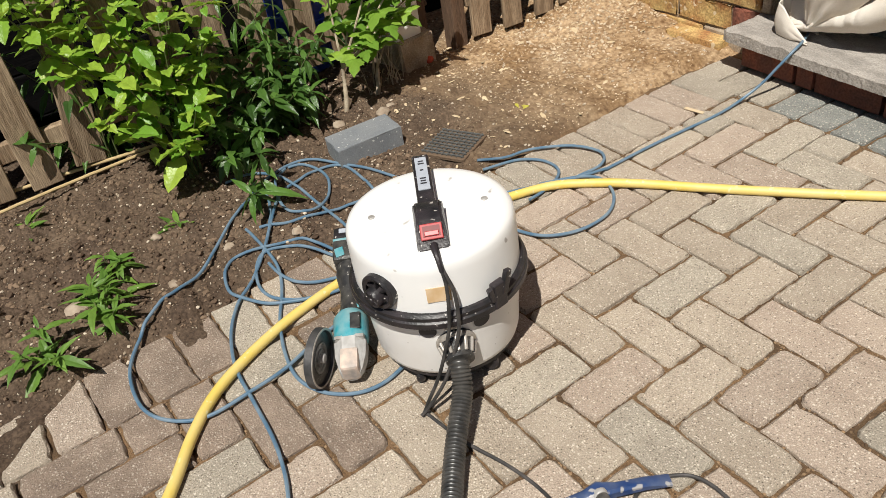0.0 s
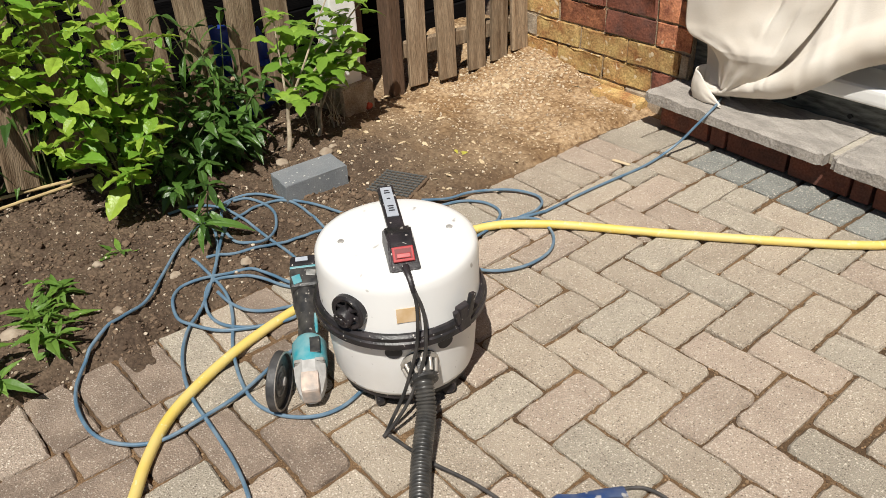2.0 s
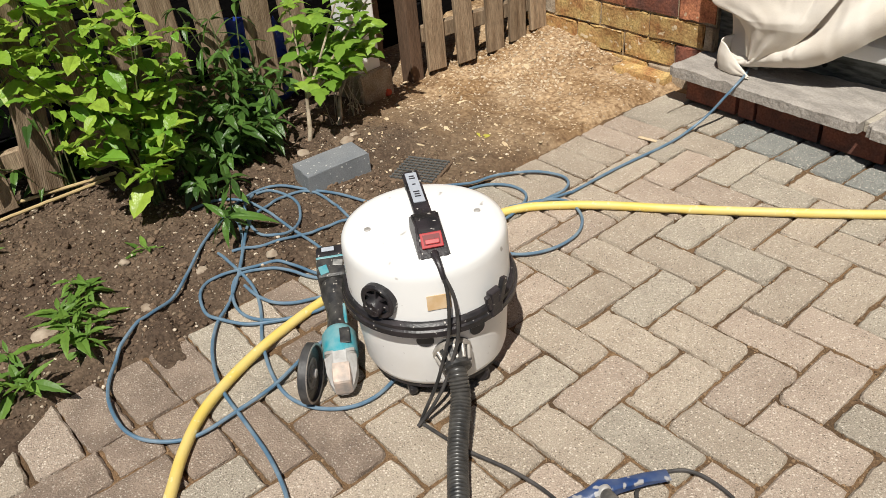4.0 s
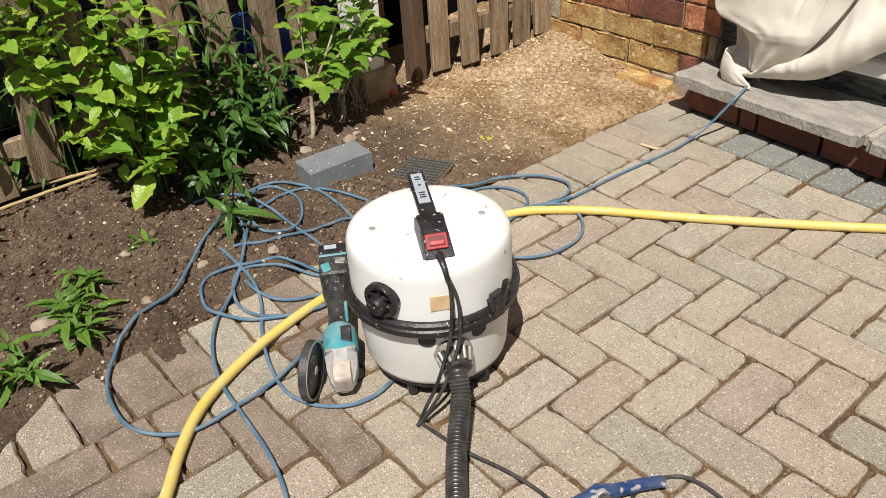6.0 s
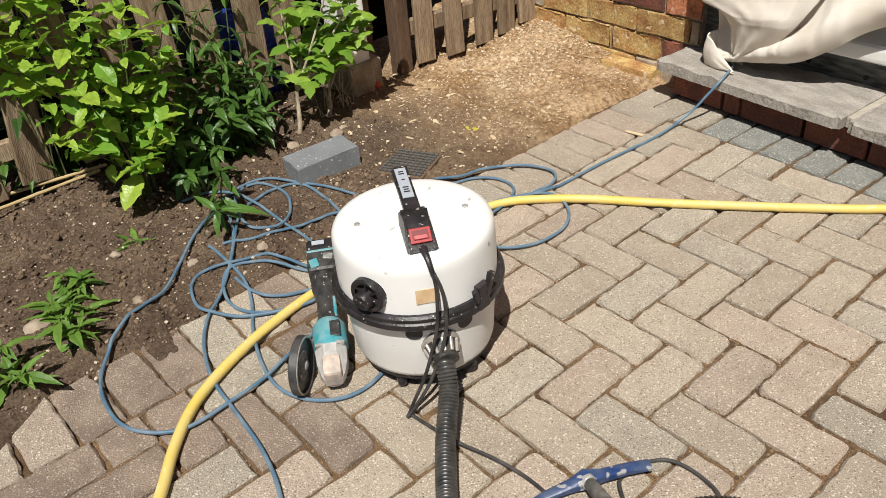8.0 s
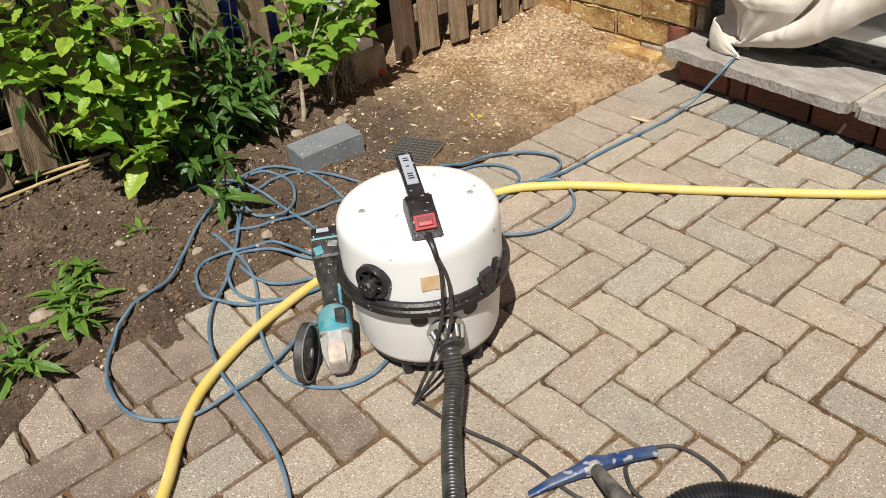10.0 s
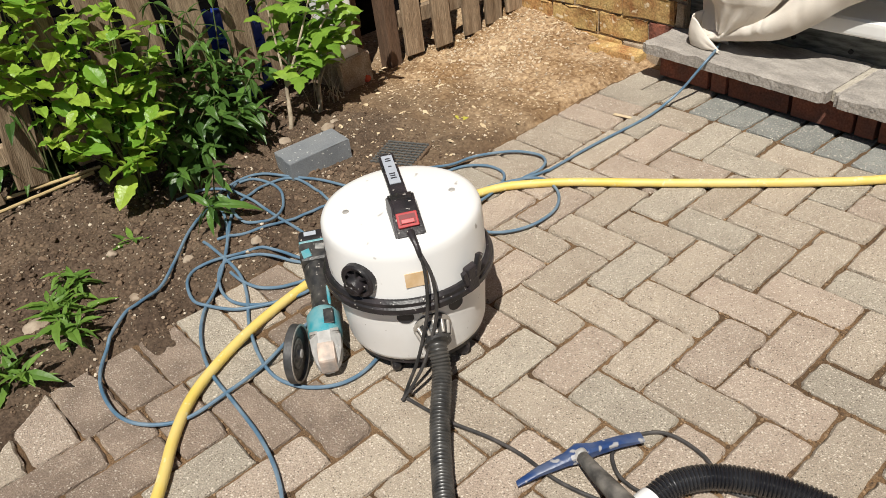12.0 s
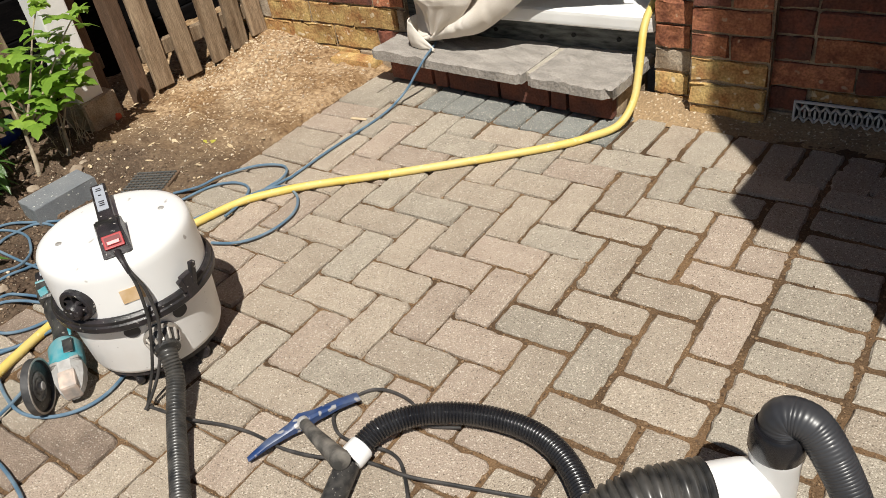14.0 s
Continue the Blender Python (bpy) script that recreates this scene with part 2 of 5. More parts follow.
# flat near-black fill: the shade inside openings put into colour, nothing is hollow
VOID = material("vent_dark", (0.012, 0.012, 0.012), 0.9)
CANE = material("bamboo_cane", (0.52, 0.40, 0.20), 0.55, dark=(0.38, 0.27, 0.13), scale=20, amount=0.7)
TARP = material("blue_tarpaulin", (0.012, 0.05, 0.32), 0.4, dark=(0.01, 0.02, 0.13), scale=9, amount=0.8, bump=0.3, bump_scale=20)
BARK = material("pale_bark", (0.52, 0.44, 0.33), 0.9, dark=(0.24, 0.19, 0.13), scale=35, amount=0.8, bump=0.6, bump_scale=150, spec=0.1)
STEM = material("green_stem", (0.06, 0.10, 0.03), 0.6, dark=(0.20, 0.16, 0.07), scale=30, amount=0.6)
# near-black base: the deep shade beyond the fence is put into this colour
GAP_SHADE_BLACK = material("fence_gap_shade", (0.005, 0.005, 0.0055), 0.9, dark=(0.010, 0.009, 0.009), scale=8, amount=0.9, bump=0.5, bump_scale=40, stretch=(1, 1, 8), spec=0.03)
RENDER_WALL = material("red_brick_far", (0.30, 0.11, 0.07), 0.9, dark=(0.2, 0.09, 0.06), scale=6, amount=0.8, bump=0.4, bump_scale=60, spec=0.2)
RED_SCRAP = material("orange_red_scrap", (0.62, 0.09, 0.03), 0.6, dark=(0.42, 0.05, 0.03), scale=60, amount=0.7)
LEAF_SCRAP = material("fallen_leaf", (0.45, 0.42, 0.06), 0.6, dark=(0.30, 0.24, 0.06), scale=60, amount=0.6)


def bed_material():
    """Dark garden soil that passes into pale sandy rubble towards the house."""
    m = material("bed_earth", (0.105, 0.073, 0.052), 0.95, dark=(0.185, 0.132, 0.09), scale=7, amount=0.9, fine=0.6, fine_scale=120, bump=1.0, bump_scale=130, speck=(0.42, 0.36, 0.28), speck_scale=120, speck_cut=0.7, spec=0.1)
    t, n, l = m.node_tree, m.node_tree.nodes, m.node_tree.links
    b = n["Principled BSDF"]
    soil = b.inputs["Base Color"].links[0].from_socket
    co = n.new("ShaderNodeTexCoord")
    xyz = n.new("ShaderNodeSeparateXYZ")
    l.new(co.outputs["Object"], xyz.inputs[0])
    wob = n.new("ShaderNodeTexNoise")
    wob.inputs["Scale"].default_value, wob.inputs["Detail"].default_value = 3.5, 6
    l.new(co.outputs["Object"], wob.inputs["Vector"])
    add = n.new("ShaderNodeMath")
    add.operation = "MULTIPLY_ADD"
    l.new(wob.outputs["Fac"], add.inputs[0])
    add.inputs[1].default_value = 0.9
    l.new(xyz.outputs["Y"], add.inputs[2])
    fac = n.new("ShaderNodeMapRange")
    fac.inputs[1].default_value, fac.inputs[2].default_value = 1.02, 1.6
    l.new(add.outputs[0], fac.inputs[0])
    grain = n.new("ShaderNodeTexNoise")
    grain.inputs["Scale"].default_value, grain.inputs["Detail"].default_value = 75, 10
    l.new(co.outputs["Object"], grain.inputs["Vector"])
    cr = n.new("ShaderNodeValToRGB")
    cr.color_ramp.elements[0].position, cr.color_ramp.elements[0].color = 0.30, (0.19, 0.115, 0.062, 1)
    cr.color_ramp.elements[1].position, cr.color_ramp.elements[1].color = 0.74, (0.60, 0.445, 0.275, 1)
    l.new(grain.outputs["Fac"], cr.inputs[0])
    mx = n.new("ShaderNodeMix")
    mx.data_type = "RGBA"
    l.new(fac.outputs[0], mx.inputs[0])
    l.new(soil, mx.inputs[6])
    patch = n.new("ShaderNodeTexNoise")
    patch.inputs["Scale"].default_value, patch.inputs["Detail"].default_value = 5.5, 5
    l.new(co.outputs["Object"], patch.inputs["Vector"])
    pr = n.new("ShaderNodeValToRGB")
    pr.color_ramp.elements[0].position, pr.color_ramp.elements[0].color = 0.38, (0.66, 0.59, 0.51, 1)
    pr.color_ramp.elements[1].position, pr.color_ramp.elements[1].color = 0.62, (1.0, 1.0, 1.0, 1)
    l.new(patch.outputs["Fac"], pr.inputs[0])
    mul = n.new("ShaderNodeMix")
    mul.data_type, mul.blend_type = "RGBA", "MULTIPLY"
    mul.inputs[0].default_value = 1.0
    l.new(cr.outputs[0], mul.inputs[6])
    l.new(pr.outputs[0], mul.inputs[7])
    l.new(mul.outputs[2], mx.inputs[7])
    l.new(mx.outputs[2], b.inputs["Base Color"])
    return m


BED = bed_material()


def leaf_material(name, color, other, sheen=0.45):
    """A leaf: green that changes from leaf to leaf, with light passing through it."""
    m = material(name, color, sheen, dark=tuple(c * 0.6 for c in color), scale=45, amount=0.7, vary=other, bump=0.7, bump_scale=70, spec=0.45)
    t = m.node_tree
    b = t.nodes["Principled BSDF"]
    tr = t.nodes.new("ShaderNodeBsdfTranslucent")
    t.links.new(b.inputs["Base Color"].links[0].from_socket, tr.inputs[0])
    mx = t.nodes.new("ShaderNodeMixShader")
    mx.inputs[0].default_value = 0.36
    t.links.new(b.outputs[0], mx.inputs[1])
    t.links.new(tr.outputs[0], mx.inputs[2])
    t.links.new(mx.outputs[0], t.nodes["Material Output"].inputs[0])
    return m


LEAF_BRIGHT = leaf_material("leaf_bright", (0.42, 0.58, 0.075), (0.15, 0.33, 0.035), 0.36)
LEAF_SAPLING = leaf_material("leaf_sapling", (0.34, 0.52, 0.07), (0.14, 0.28, 0.035), 0.38)
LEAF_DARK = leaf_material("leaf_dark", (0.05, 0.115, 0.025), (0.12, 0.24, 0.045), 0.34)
LEAF_WEED = leaf_material("leaf_weed", (0.20, 0.35, 0.055), (0.11, 0.22, 0.04))


# ---- mesh helpers ----
def part(name, bm, mat, parent=None, label="", smooth=False):
    """Links a bmesh as one mesh object, under a thing or a part."""
    me = bpy.data.meshes.new(name)
    bm.normal_update()
    bm.to_mesh(me)
    bm.free()
    me.materials.append(mat)
    if smooth:
        me.shade_smooth()
        me.set_sharp_from_angle(angle=radians(40))
    ob = new(name, me)
    if parent is not None:
        ob.parent = parent
    if label:
        ob["label"] = label
    return ob


def thing(name, label, category, m=None, group="", kind=""):
    """An empty at a thing's base, which parents its parts."""
    e = new(name)
    e.empty_display_size = 0.05
    if m is not None:
        e.matrix_world = m
    return tagged(e, label, category, group, kind)


def box(sx, sy, sz, bevel=0.0, seg=2, m=None, bm=None):
    """A box with its base centre at the origin of m."""
    bm = bm or bmesh.new()
    r = bmesh.ops.create_cube(bm, size=1)
    vs = r["verts"]
    bmesh.ops.transform(bm, matrix=Matrix.Translation((0, 0, sz / 2)) @ Matrix.Diagonal((sx, sy, sz, 1)), verts=vs)
    if bevel:
        es = list({e for v in vs for e in v.link_edges})
        r = bmesh.ops.bevel(bm, geom=es, offset=bevel, segments=seg, affect="EDGES", profile=0.6)
        vs = list({v for f in r["faces"] for v in f.verts} | {v for v in vs if v.is_valid})
    if m is not None:
        bmesh.ops.transform(bm, matrix=m, verts=vs)
    return bm


def lathe(profile, seg=48, m=None, bm=None):
    """A body of revolution about z from (radius, height) pairs."""
    bm = bm or bmesh.new()
    rings = []
    for r, z in profile:
        if r < 1e-5:
            rings.append([bm.verts.new((0, 0, z))])
        else:
            rings.append([bm.verts.new((r * math.cos(2 * math.pi * i / seg), r * math.sin(2 * math.pi * i / seg), z)) for i in range(seg)])
    for a, b in zip(rings, rings[1:]):
        for i in range(seg):
            j = (i + 1) % seg
            if len(a) == 1 and len(b) > 1:
                bm.faces.new((a[0], b[j], b[i]))
            elif len(b) == 1 and len(a) > 1:
                bm.faces.new((a[i], a[j], b[0]))
            elif len(a) > 1:
                bm.faces.new((a[i], a[j], b[j], b[i]))
    if m is not None:
        bmesh.ops.transform(bm, matrix=m, verts=[v for r in rings for v in r])
    return bm


def spline(points, step=0.01):
    """Evenly spaced points on a smooth line through the given ones."""
    p = [Vector(q) for q in points]
    p = [2 * p[0] - p[1]] + p + [2 * p[-1] - p[-2]]
    out = []
    for i in range(1, len(p) - 2):
        a, b, c, d = p[i - 1:i + 3]
        n = max(2, int((c - b).length / step))
        for k in range(n):
            t = k / n
            out.append(0.5 * (2 * b + (c - a) * t + (2 * a - 5 * b + 4 * c - d) * t * t + (3 * b - a - 3 * c + d) * t ** 3))
    out.append(p[-2])
    return out


def tube(points, radius, seg=8, step=0.01, rib=0.0, pitch=0.006, bm=None, taper=1.0):
    """A tube along a smooth line; rib: the depth of its rings."""
    bm = bm or bmesh.new()
    if rib:
        step = pitch / 4
    pts = spline(points, step)
    n = Vector((0, 0, 1))
    rings = []
    for i, q in enumerate(pts):
        t = (pts[min(i + 1, len(pts) - 1)] - pts[max(i - 1, 0)]).normalized()
        n = n - n.dot(t) * t
        n = n.normalized() if n.length > 1e-4 else t.orthogonal().normalized()
        b = t.cross(n)
        r = radius * (1 + (taper - 1) * i / max(1, len(pts) - 1))
        if rib:
            r -= rib * (0.22, 0.0, 0.22, 1.0)[i % 4]
        rings.append([bm.verts.new(q + r * (math.cos(2 * math.pi * k / seg) * n + math.sin(2 * math.pi * k / seg) * b)) for k in range(seg)])
    for a, b in zip(rings, rings[1:]):
        for k in range(seg):
            j = (k + 1) % seg
            bm.faces.new((a[k], a[j], b[j], b[k]))
    bm.faces.new(rings[0][::-1])
    bm.faces.new(rings[-1])
    return bm


def aim(at, way, up=(0, 0, 1)):
    """A pose at a point whose z runs along way."""
    return Matrix.Translation(at) @ Vector(way).to_track_quat("Z", "Y").to_matrix().to_4x4()


def rough_block(sx, sy, sz, bevel, jitter, seed, cuts=2):
    """A block with worn, uneven edges; its top face lies at z = 0."""
    bm = bmesh.new()
    rnd = random.Random(seed)
    bmesh.ops.create_cube(bm, size=1)
    bmesh.ops.transform(bm, matrix=Matrix.Translation((0, 0, -sz / 2)) @ Matrix.Diagonal((sx, sy, sz, 1)), verts=bm.verts)
    if cuts:
        long_edges = [e for e in bm.edges if e.calc_length() > min(sx, sy) * 0.9 and abs(e.verts[0].co.z - e.verts[1].co.z) < 1e-6]
        bmesh.ops.subdivide_edges(bm, edges=long_edges, cuts=cuts, use_grid_fill=True)
    rim = [e for e in bm.edges if e.calc_face_angle(0) > 1.0 and max(v.co.z for v in e.verts) > -sz * 0.5]
    bmesh.ops.bevel(bm, geom=rim, offset=bevel, segments=2, affect="EDGES", profile=0.6)
    for v in bm.verts:
        k = jitter * (1.0 if max(abs(v.co.x) / sx, abs(v.co.y) / sy) > 0.4 else 0.25)
        v.co += Vector((rnd.uniform(-k, k), rnd.uniform(-k, k), rnd.uniform(-k, k) * 0.6))
    return bm


def mesh_of(bm, name, mat):
    me = bpy.data.meshes.new(name)
    bm.normal_update()
    bm.to_mesh(me)
    bm.free()
    me.materials.append(mat)
    me.shade_smooth()
    me.set_sharp_from_angle(angle=radians(35))
    return me


def put(name, me, m, parent):
    """A piece on shared mesh data, under a thing or a piece of the setting."""
    ob = new(name, me)
    ob.parent = parent
    ob.matrix_basis = m
    return ob


# ---- ground and beds ----
def sheet(name, x0, x1, y0, y1, nx, ny, height, mat):
    bm = bmesh.new()
    grid = [[bm.verts.new((x0 + (x1 - x0) * i / nx, y0 + (y1 - y0) * j / ny, 0)) for i in range(nx + 1)] for j in range(ny + 1)]
    for row in grid:
        for v in row:
            v.co.z = height(v.co.x, v.co.y)
    for a, b in zip(grid, grid[1:]):
        for i in range(nx):
            bm.faces.new((a[i], a[i + 1], b[i + 1], b[i]))
    return part(name, bm, mat, smooth=True)


ground = sheet("ground", -400, 400, -400, 400, 8, 8, lambda x, y: -0.09, SOIL)
tagged(ground, "bare brown earth under the yard", "ground", kind="structure")


def bed_height(x, y):
    """The bed's surface: washed over the edge of the paving, heaped a little behind it, lumpy."""
    edge = -0.645 if y > 0.45 else -0.66 if y > -0.2 else -0.638 + max(0.0, min(0.2, (-0.60 - y) * 0.8))
    into = max(0.0, edge + 0.012 * noise.noise(Vector((0.4, y * 16, 4.1))) - x)
    k = min(1.0, 0.1 + into / 0.10)
    h = -0.016 + 0.022 * min(1.0, into / 0.03) + 0.030 * min(1.0, into / 0.35) * (1.0 if y < 0.7 else 0.5)
    h += (0.022 + 0.012 * noise.noise(Vector((x * 30, y * 30, 7.7)))) * math.exp(-((x + 0.65) / 0.115) ** 4 - ((y + 0.378 + 0.1 * (x + 0.66)) / 0.040) ** 4)
    h += k * (0.018 * noise.noise(Vector((x * 5, y * 5, 0.3))) + 0.012 * noise.noise(Vector((x * 17, y * 17, 1.3))))
    rough = 1.0 if y < 0.55 else 0.5
    h += k * rough * (0.010 * noise.noise(Vector((x * 42, y * 42, 2.3))) + 0.006 * noise.noise(Vector((x * 90, y * 90, 5.3))))
    if y > 1.25 and x < -0.85:
        h += 0.065 * min(1.0, (y - 1.25) / 0.3) * min(1.0, (-0.85 - x) / 0.35)
    # trodden flat under the loose block
    flat = math.exp(-((x + 0.97) / 0.10) ** 4 - ((y - 0.31) / 0.15) ** 4)
    return h * (1 - flat) + flat * (0.017 + 0.15 * h)


bed = sheet("soil_bed", -1.9, -0.40, -1.3, 1.75, 250, 500, bed_height, BED)
tagged(bed, "dry crumbly soil bed turning sandy towards the house", "soil", kind="structure")


def scatter(name, label, count, mats, size, x0, x1, y0, y1, seed, flat=0.6, long=1.0):
    """Many small lumps lying on the bed."""
    rnd = random.Random(seed)
    bm = bmesh.new()
    base = bmesh.new()
    bmesh.ops.create_icosphere(base, subdivisions=1, radius=1)
    verts = [v.co.copy() for v in base.verts]
    faces = [[v.index for v in f.verts] for f in base.faces]
    base.free()
    for i in range(count):
        x, y = rnd.uniform(x0, x1), rnd.uniform(y0, y1)
        s = size * rnd.uniform(0.35, 1.0) ** 2 + size * 0.15
        m = pose(x, y, bed_height(x, y) + s * flat * 0.25, rnd.uniform(-25, 25), rnd.uniform(-25, 25), rnd.uniform(0, 360)) @ Matrix.Diagonal((s * long, s * rnd.uniform(0.6, 0.9), s * flat, 1))
        vs = [bm.verts.new(m @ (v * rnd.uniform(0.75, 1.15))) for v in verts]
        for f in faces:
            bm.faces.new([vs[k] for k in f])
    ob = part(name, bm, mats)
    return tagged(ob, label, "stones" if "stone" in name else "debris", kind="stuff")


scatter("soil_clods", "small clods of dry brown soil on the bed", 2200, CLOD, 0.0115, -1.75, -0.62, -1.2, 0.45, 5)
scatter("soil_clods", "fine crumbs of dry brown soil on the bed", 8000, CLOD, 0.0050, -1.5, -0.60, -1.0, 0.65, 15)
scatter("stones", "small pale stones and grit on the bed", 1900, GRIT, 0.006, -1.7, -0.60, -1.2, 1.5, 6)
scatter("rubble_stones", "pale sandy rubble grit beside the house wall", 2600, RUBBLE, 0.0040, -1.5, -0.66, 0.75, 1.6, 7)
scatter("rubble_stones", "pale broken mortar rubble heaped in the wall corner", 900, RUBBLE, 0.0075, -1.42, -0.95, 1.10, 1.58, 17)
scatter("wood_chips", "pale wood chips and bark shreds on sandy earth", 240, CHIP, 0.011, -1.5, -0.68, 0.35, 1.6, 8, flat=0.18, long=1.5)

# ---- steps, house wall, threshold ----
step = thing("door_step", "two riven grey slabs on a red brick riser at the door", "step", pose(-0.575, 1.406, 0, 0, 0, -4.2))
for x0, x1, y1, name in ((0.0, 0.652, 0.30, "slab"), (0.676, 0.975, 0.30, "slab")):
    bm = bmesh.new()
    nx, ny = 80, 40
    rnd = random.Random(int(x0 * 100))
    top = [[bm.verts.new((x0 + (x1 - x0) * i / nx, y1 * j / ny, 0.132 + 0.003 * noise.noise(Vector((x0 + i * 0.04, j * 0.27 + i * 0.08, 0))) + 0.0085 * abs(noise.noise(Vector((x0 + i * 0.05, j * 0.34 + i * 0.10 + 1.5 * noise.noise(Vector((i * 0.06, j * 0.06, 3))), 7)))) + 0.001 * noise.noise(Vector((i * 0.5, j * 0.5, 5))))) for i in range(nx + 1)] for j in range(ny + 1)]
    for a, b in zip(top, top[1:]):
        for i in range(nx):
            bm.faces.new((a[i], a[i + 1], b[i + 1], b[i]))
    for row in top:
        for v in row:
            cx = min(v.co.x - x0, x1 - v.co.x)
            if v.co.y < 0.001:
                v.co.y += 0.0012 * noise.noise(v.co * 60) + (0.035 - 1.0 * (x1 - v.co.x) if x1 - v.co.x < 0.035 and x0 > 0.5 else 0.008 if cx < 0.012 else 0)
            if min(cx, v.co.y) < 0.008:
                v.co.z -= 0.0035 + 0.0009 * noise.noise(v.co * 80)
    edge = [e for e in bm.edges if e.is_boundary]
    r = bmesh.ops.extrude_edge_only(bm, edges=edge)
    for v in (g for g in r["geom"] if isinstance(g, bmesh.types.BMVert)):
        v.co.z = 0.098 + 0.0010 * noise.noise(v.co * 50)
        v.co.y += 0.0009 * noise.noise(v.co * 40)
    bmesh.ops.contextual_create(bm, geom=[e for e in bm.edges if e.is_boundary])
    part(name, bm, SLAB, step, smooth=True)
bm = box(0.022, 0.26, 0.032, 0.003, m=pose(0.664, 0.165, 0.097))
part("mortar_joint", bm, PALE_MORTAR, step, "pale mortar between the slabs")
part("mortar_bed", box(0.925, 0.20, 0.0955, m=pose(0.485, 0.19, 0.0)), MORTAR, step)
x = 0.03
k = 0
while x < 0.94:
    w = min((0.205, 0.066, 0.22, 0.2, 0.066, 0.21)[k % 6], 0.95 - x)
    me = mesh_of(rough_block(w - 0.012, 0.08, 0.086, 0.003, 0.0015, 40 + k), "step_brick", BRICK_DARK_AND_SHADED)
    put("brick", me, pose(x + w / 2, 0.097, 0.0935), step)
    x += w
    k += 1

COURSE = 0.0745


def brick_run(name, x0, x1, y, courses, label, seed, yellow=2, red=0.75, base=-0.03, upper=5.2, thick=0.22, pitch=COURSE):
    """A stretch of brick wall: separate bricks below, a plain face above, mortar behind."""
    rnd = random.Random(seed)
    root = thing(name, label, "wall", pose((x0 + x1) / 2, y, 0), kind="structure")
    h = base + courses * pitch
    part("mortar_core", box(x1 - x0 - 0.006, thick, h - base + 0.08, m=pose(0, thick / 2 + 0.006, base - 0.08)), MORTAR, root)
    part("upper_wall", box(x1 - x0, thick, upper - h, m=pose(0, thick / 2, h)), RENDER_WALL, root)
    for c in range(courses):
        x = x0 - (0.112 if c % 2 else 0.0)
        while x < x1 - 0.02:
            w = 0.225 if rnd.random() > 0.2 else 0.113
            a, b = max(x, x0), min(x + w, x1)
            if b - a > 0.03:
                mat = BRICK_YELLOW if (c < yellow and rnd.random() < 0.8) or (x < -1.15 and rnd.random() < 0.7) else BRICK_RED if rnd.random() < red else BRICK_DARK_AND_SHADED
                if c < 3 and rnd.random() < 0.16:
                    mat = STONE_PALE
                bm = rough_block(b - a - 0.010, 0.1, pitch - 0.010, 0.004, 0.0042, rnd.randint(0, 9999), 4)
                me = mesh_of(bm, "wall_brick", mat)
                put("brick", me, pose((a + b) / 2 - (x0 + x1) / 2, 0.05 + rnd.uniform(-0.006, 0.001), base + (c + 1) * pitch - 0.005, 0, 0, rnd.uniform(-1.2, 1.2)), root)
            x += w
    return root


brick_run("wall_left", -1.46, -0.52, 1.575, 8, "weathered red and yellow stock brick house wall", 3, yellow=3, red=0.7, base=-0.042, pitch=0.089)
brick_run("wall_jamb", 0.445, 0.57, 1.54, 8, "weathered red brick reveal beside the door", 4, yellow=2)
brick_run("wall_pier", 0.57, 0.80, 1.495, 8, "weathered red and yellow brick pier", 15, yellow=3)
# red=0.1: mostly the darker brick, so this wall's shade is in its colour
brick_run("wall_right", 0.785, 2.6, 1.53, 8, "old red brick house wall with yellow lower courses", 9, yellow=2, red=0.1)
# proud foot of the wall, half buried
foot = thing("wall_footing", "old yellow bricks proud of the wall at earth level", "footing", pose(-0.95, 1.52, 0), kind="structure")
for k, (dx, w) in enumerate(((-0.28, 0.2), (-0.06, 0.215), (0.17, 0.22))):
    put("brick", mesh_of(rough_block(w, 0.11, 0.06, 0.007, 0.004, 70 + k), "footing_brick", (STONE_PALE, BRICK_YELLOW, BRICK_YELLOW)[k]), pose(dx, 0.05 - dx * 0.06, 0.028, 2, 0, -4 + 3 * k), foot)

sill = thing("door_sill", "white gloss door sill over a black painted base", "sill", pose(-0.08, 1.63, 0), kind="structure")
part("sill_board", box(0.87, 0.17, 0.055, 0.016, 3, pose(0.088, 0.005, 0.225)), WHITE_PAINT, sill, "thick white gloss paint")
bm = box(1.05, 0.12, 0.10, 0.004, 2, pose(0, 0.045, 0.126))
part("sill_base", bm, CILL_GAP_BLACK, sill, "flaking black paint")
for dx in (-0.3, -0.08, 0.1, 0.22, 0.38):
    part("weep_hole", lathe([(0.0, 0.0), (0.0075, 0.0), (0.0075, 0.004), (0.0, 0.004)], 12, pose(dx, -0.0155, 0.165 + 0.012 * math.sin(dx * 40), 90)), VOID, sill)
# added block; its black stands for the shade in the gap beside the sheet
reveal = part("door_reveal", box(0.16, 0.2, 2.2, 0, 1, pose(-0.522, 1.70, 0)), CILL_GAP_BLACK)
tagged(reveal, "near-black block put in for the shade of the doorway gap", "door frame", kind="structure")
door_panel = part("door_1", box(1.05, 0.05, 2.1, 0.004, 2, pose(-0.08, 1.74, 0.25)), WHITE_PAINT)
tagged(door_panel, "white painted house door behind the dust sheet", "door", kind="structure")
lintel = part("wall_lintel", box(1.06, 0.22, 3.0, 0, 2, pose(-0.078, 1.64, 2.2)), RENDER_WALL)
tagged(lintel, "red brick wall over the door", "wall", kind="structure")

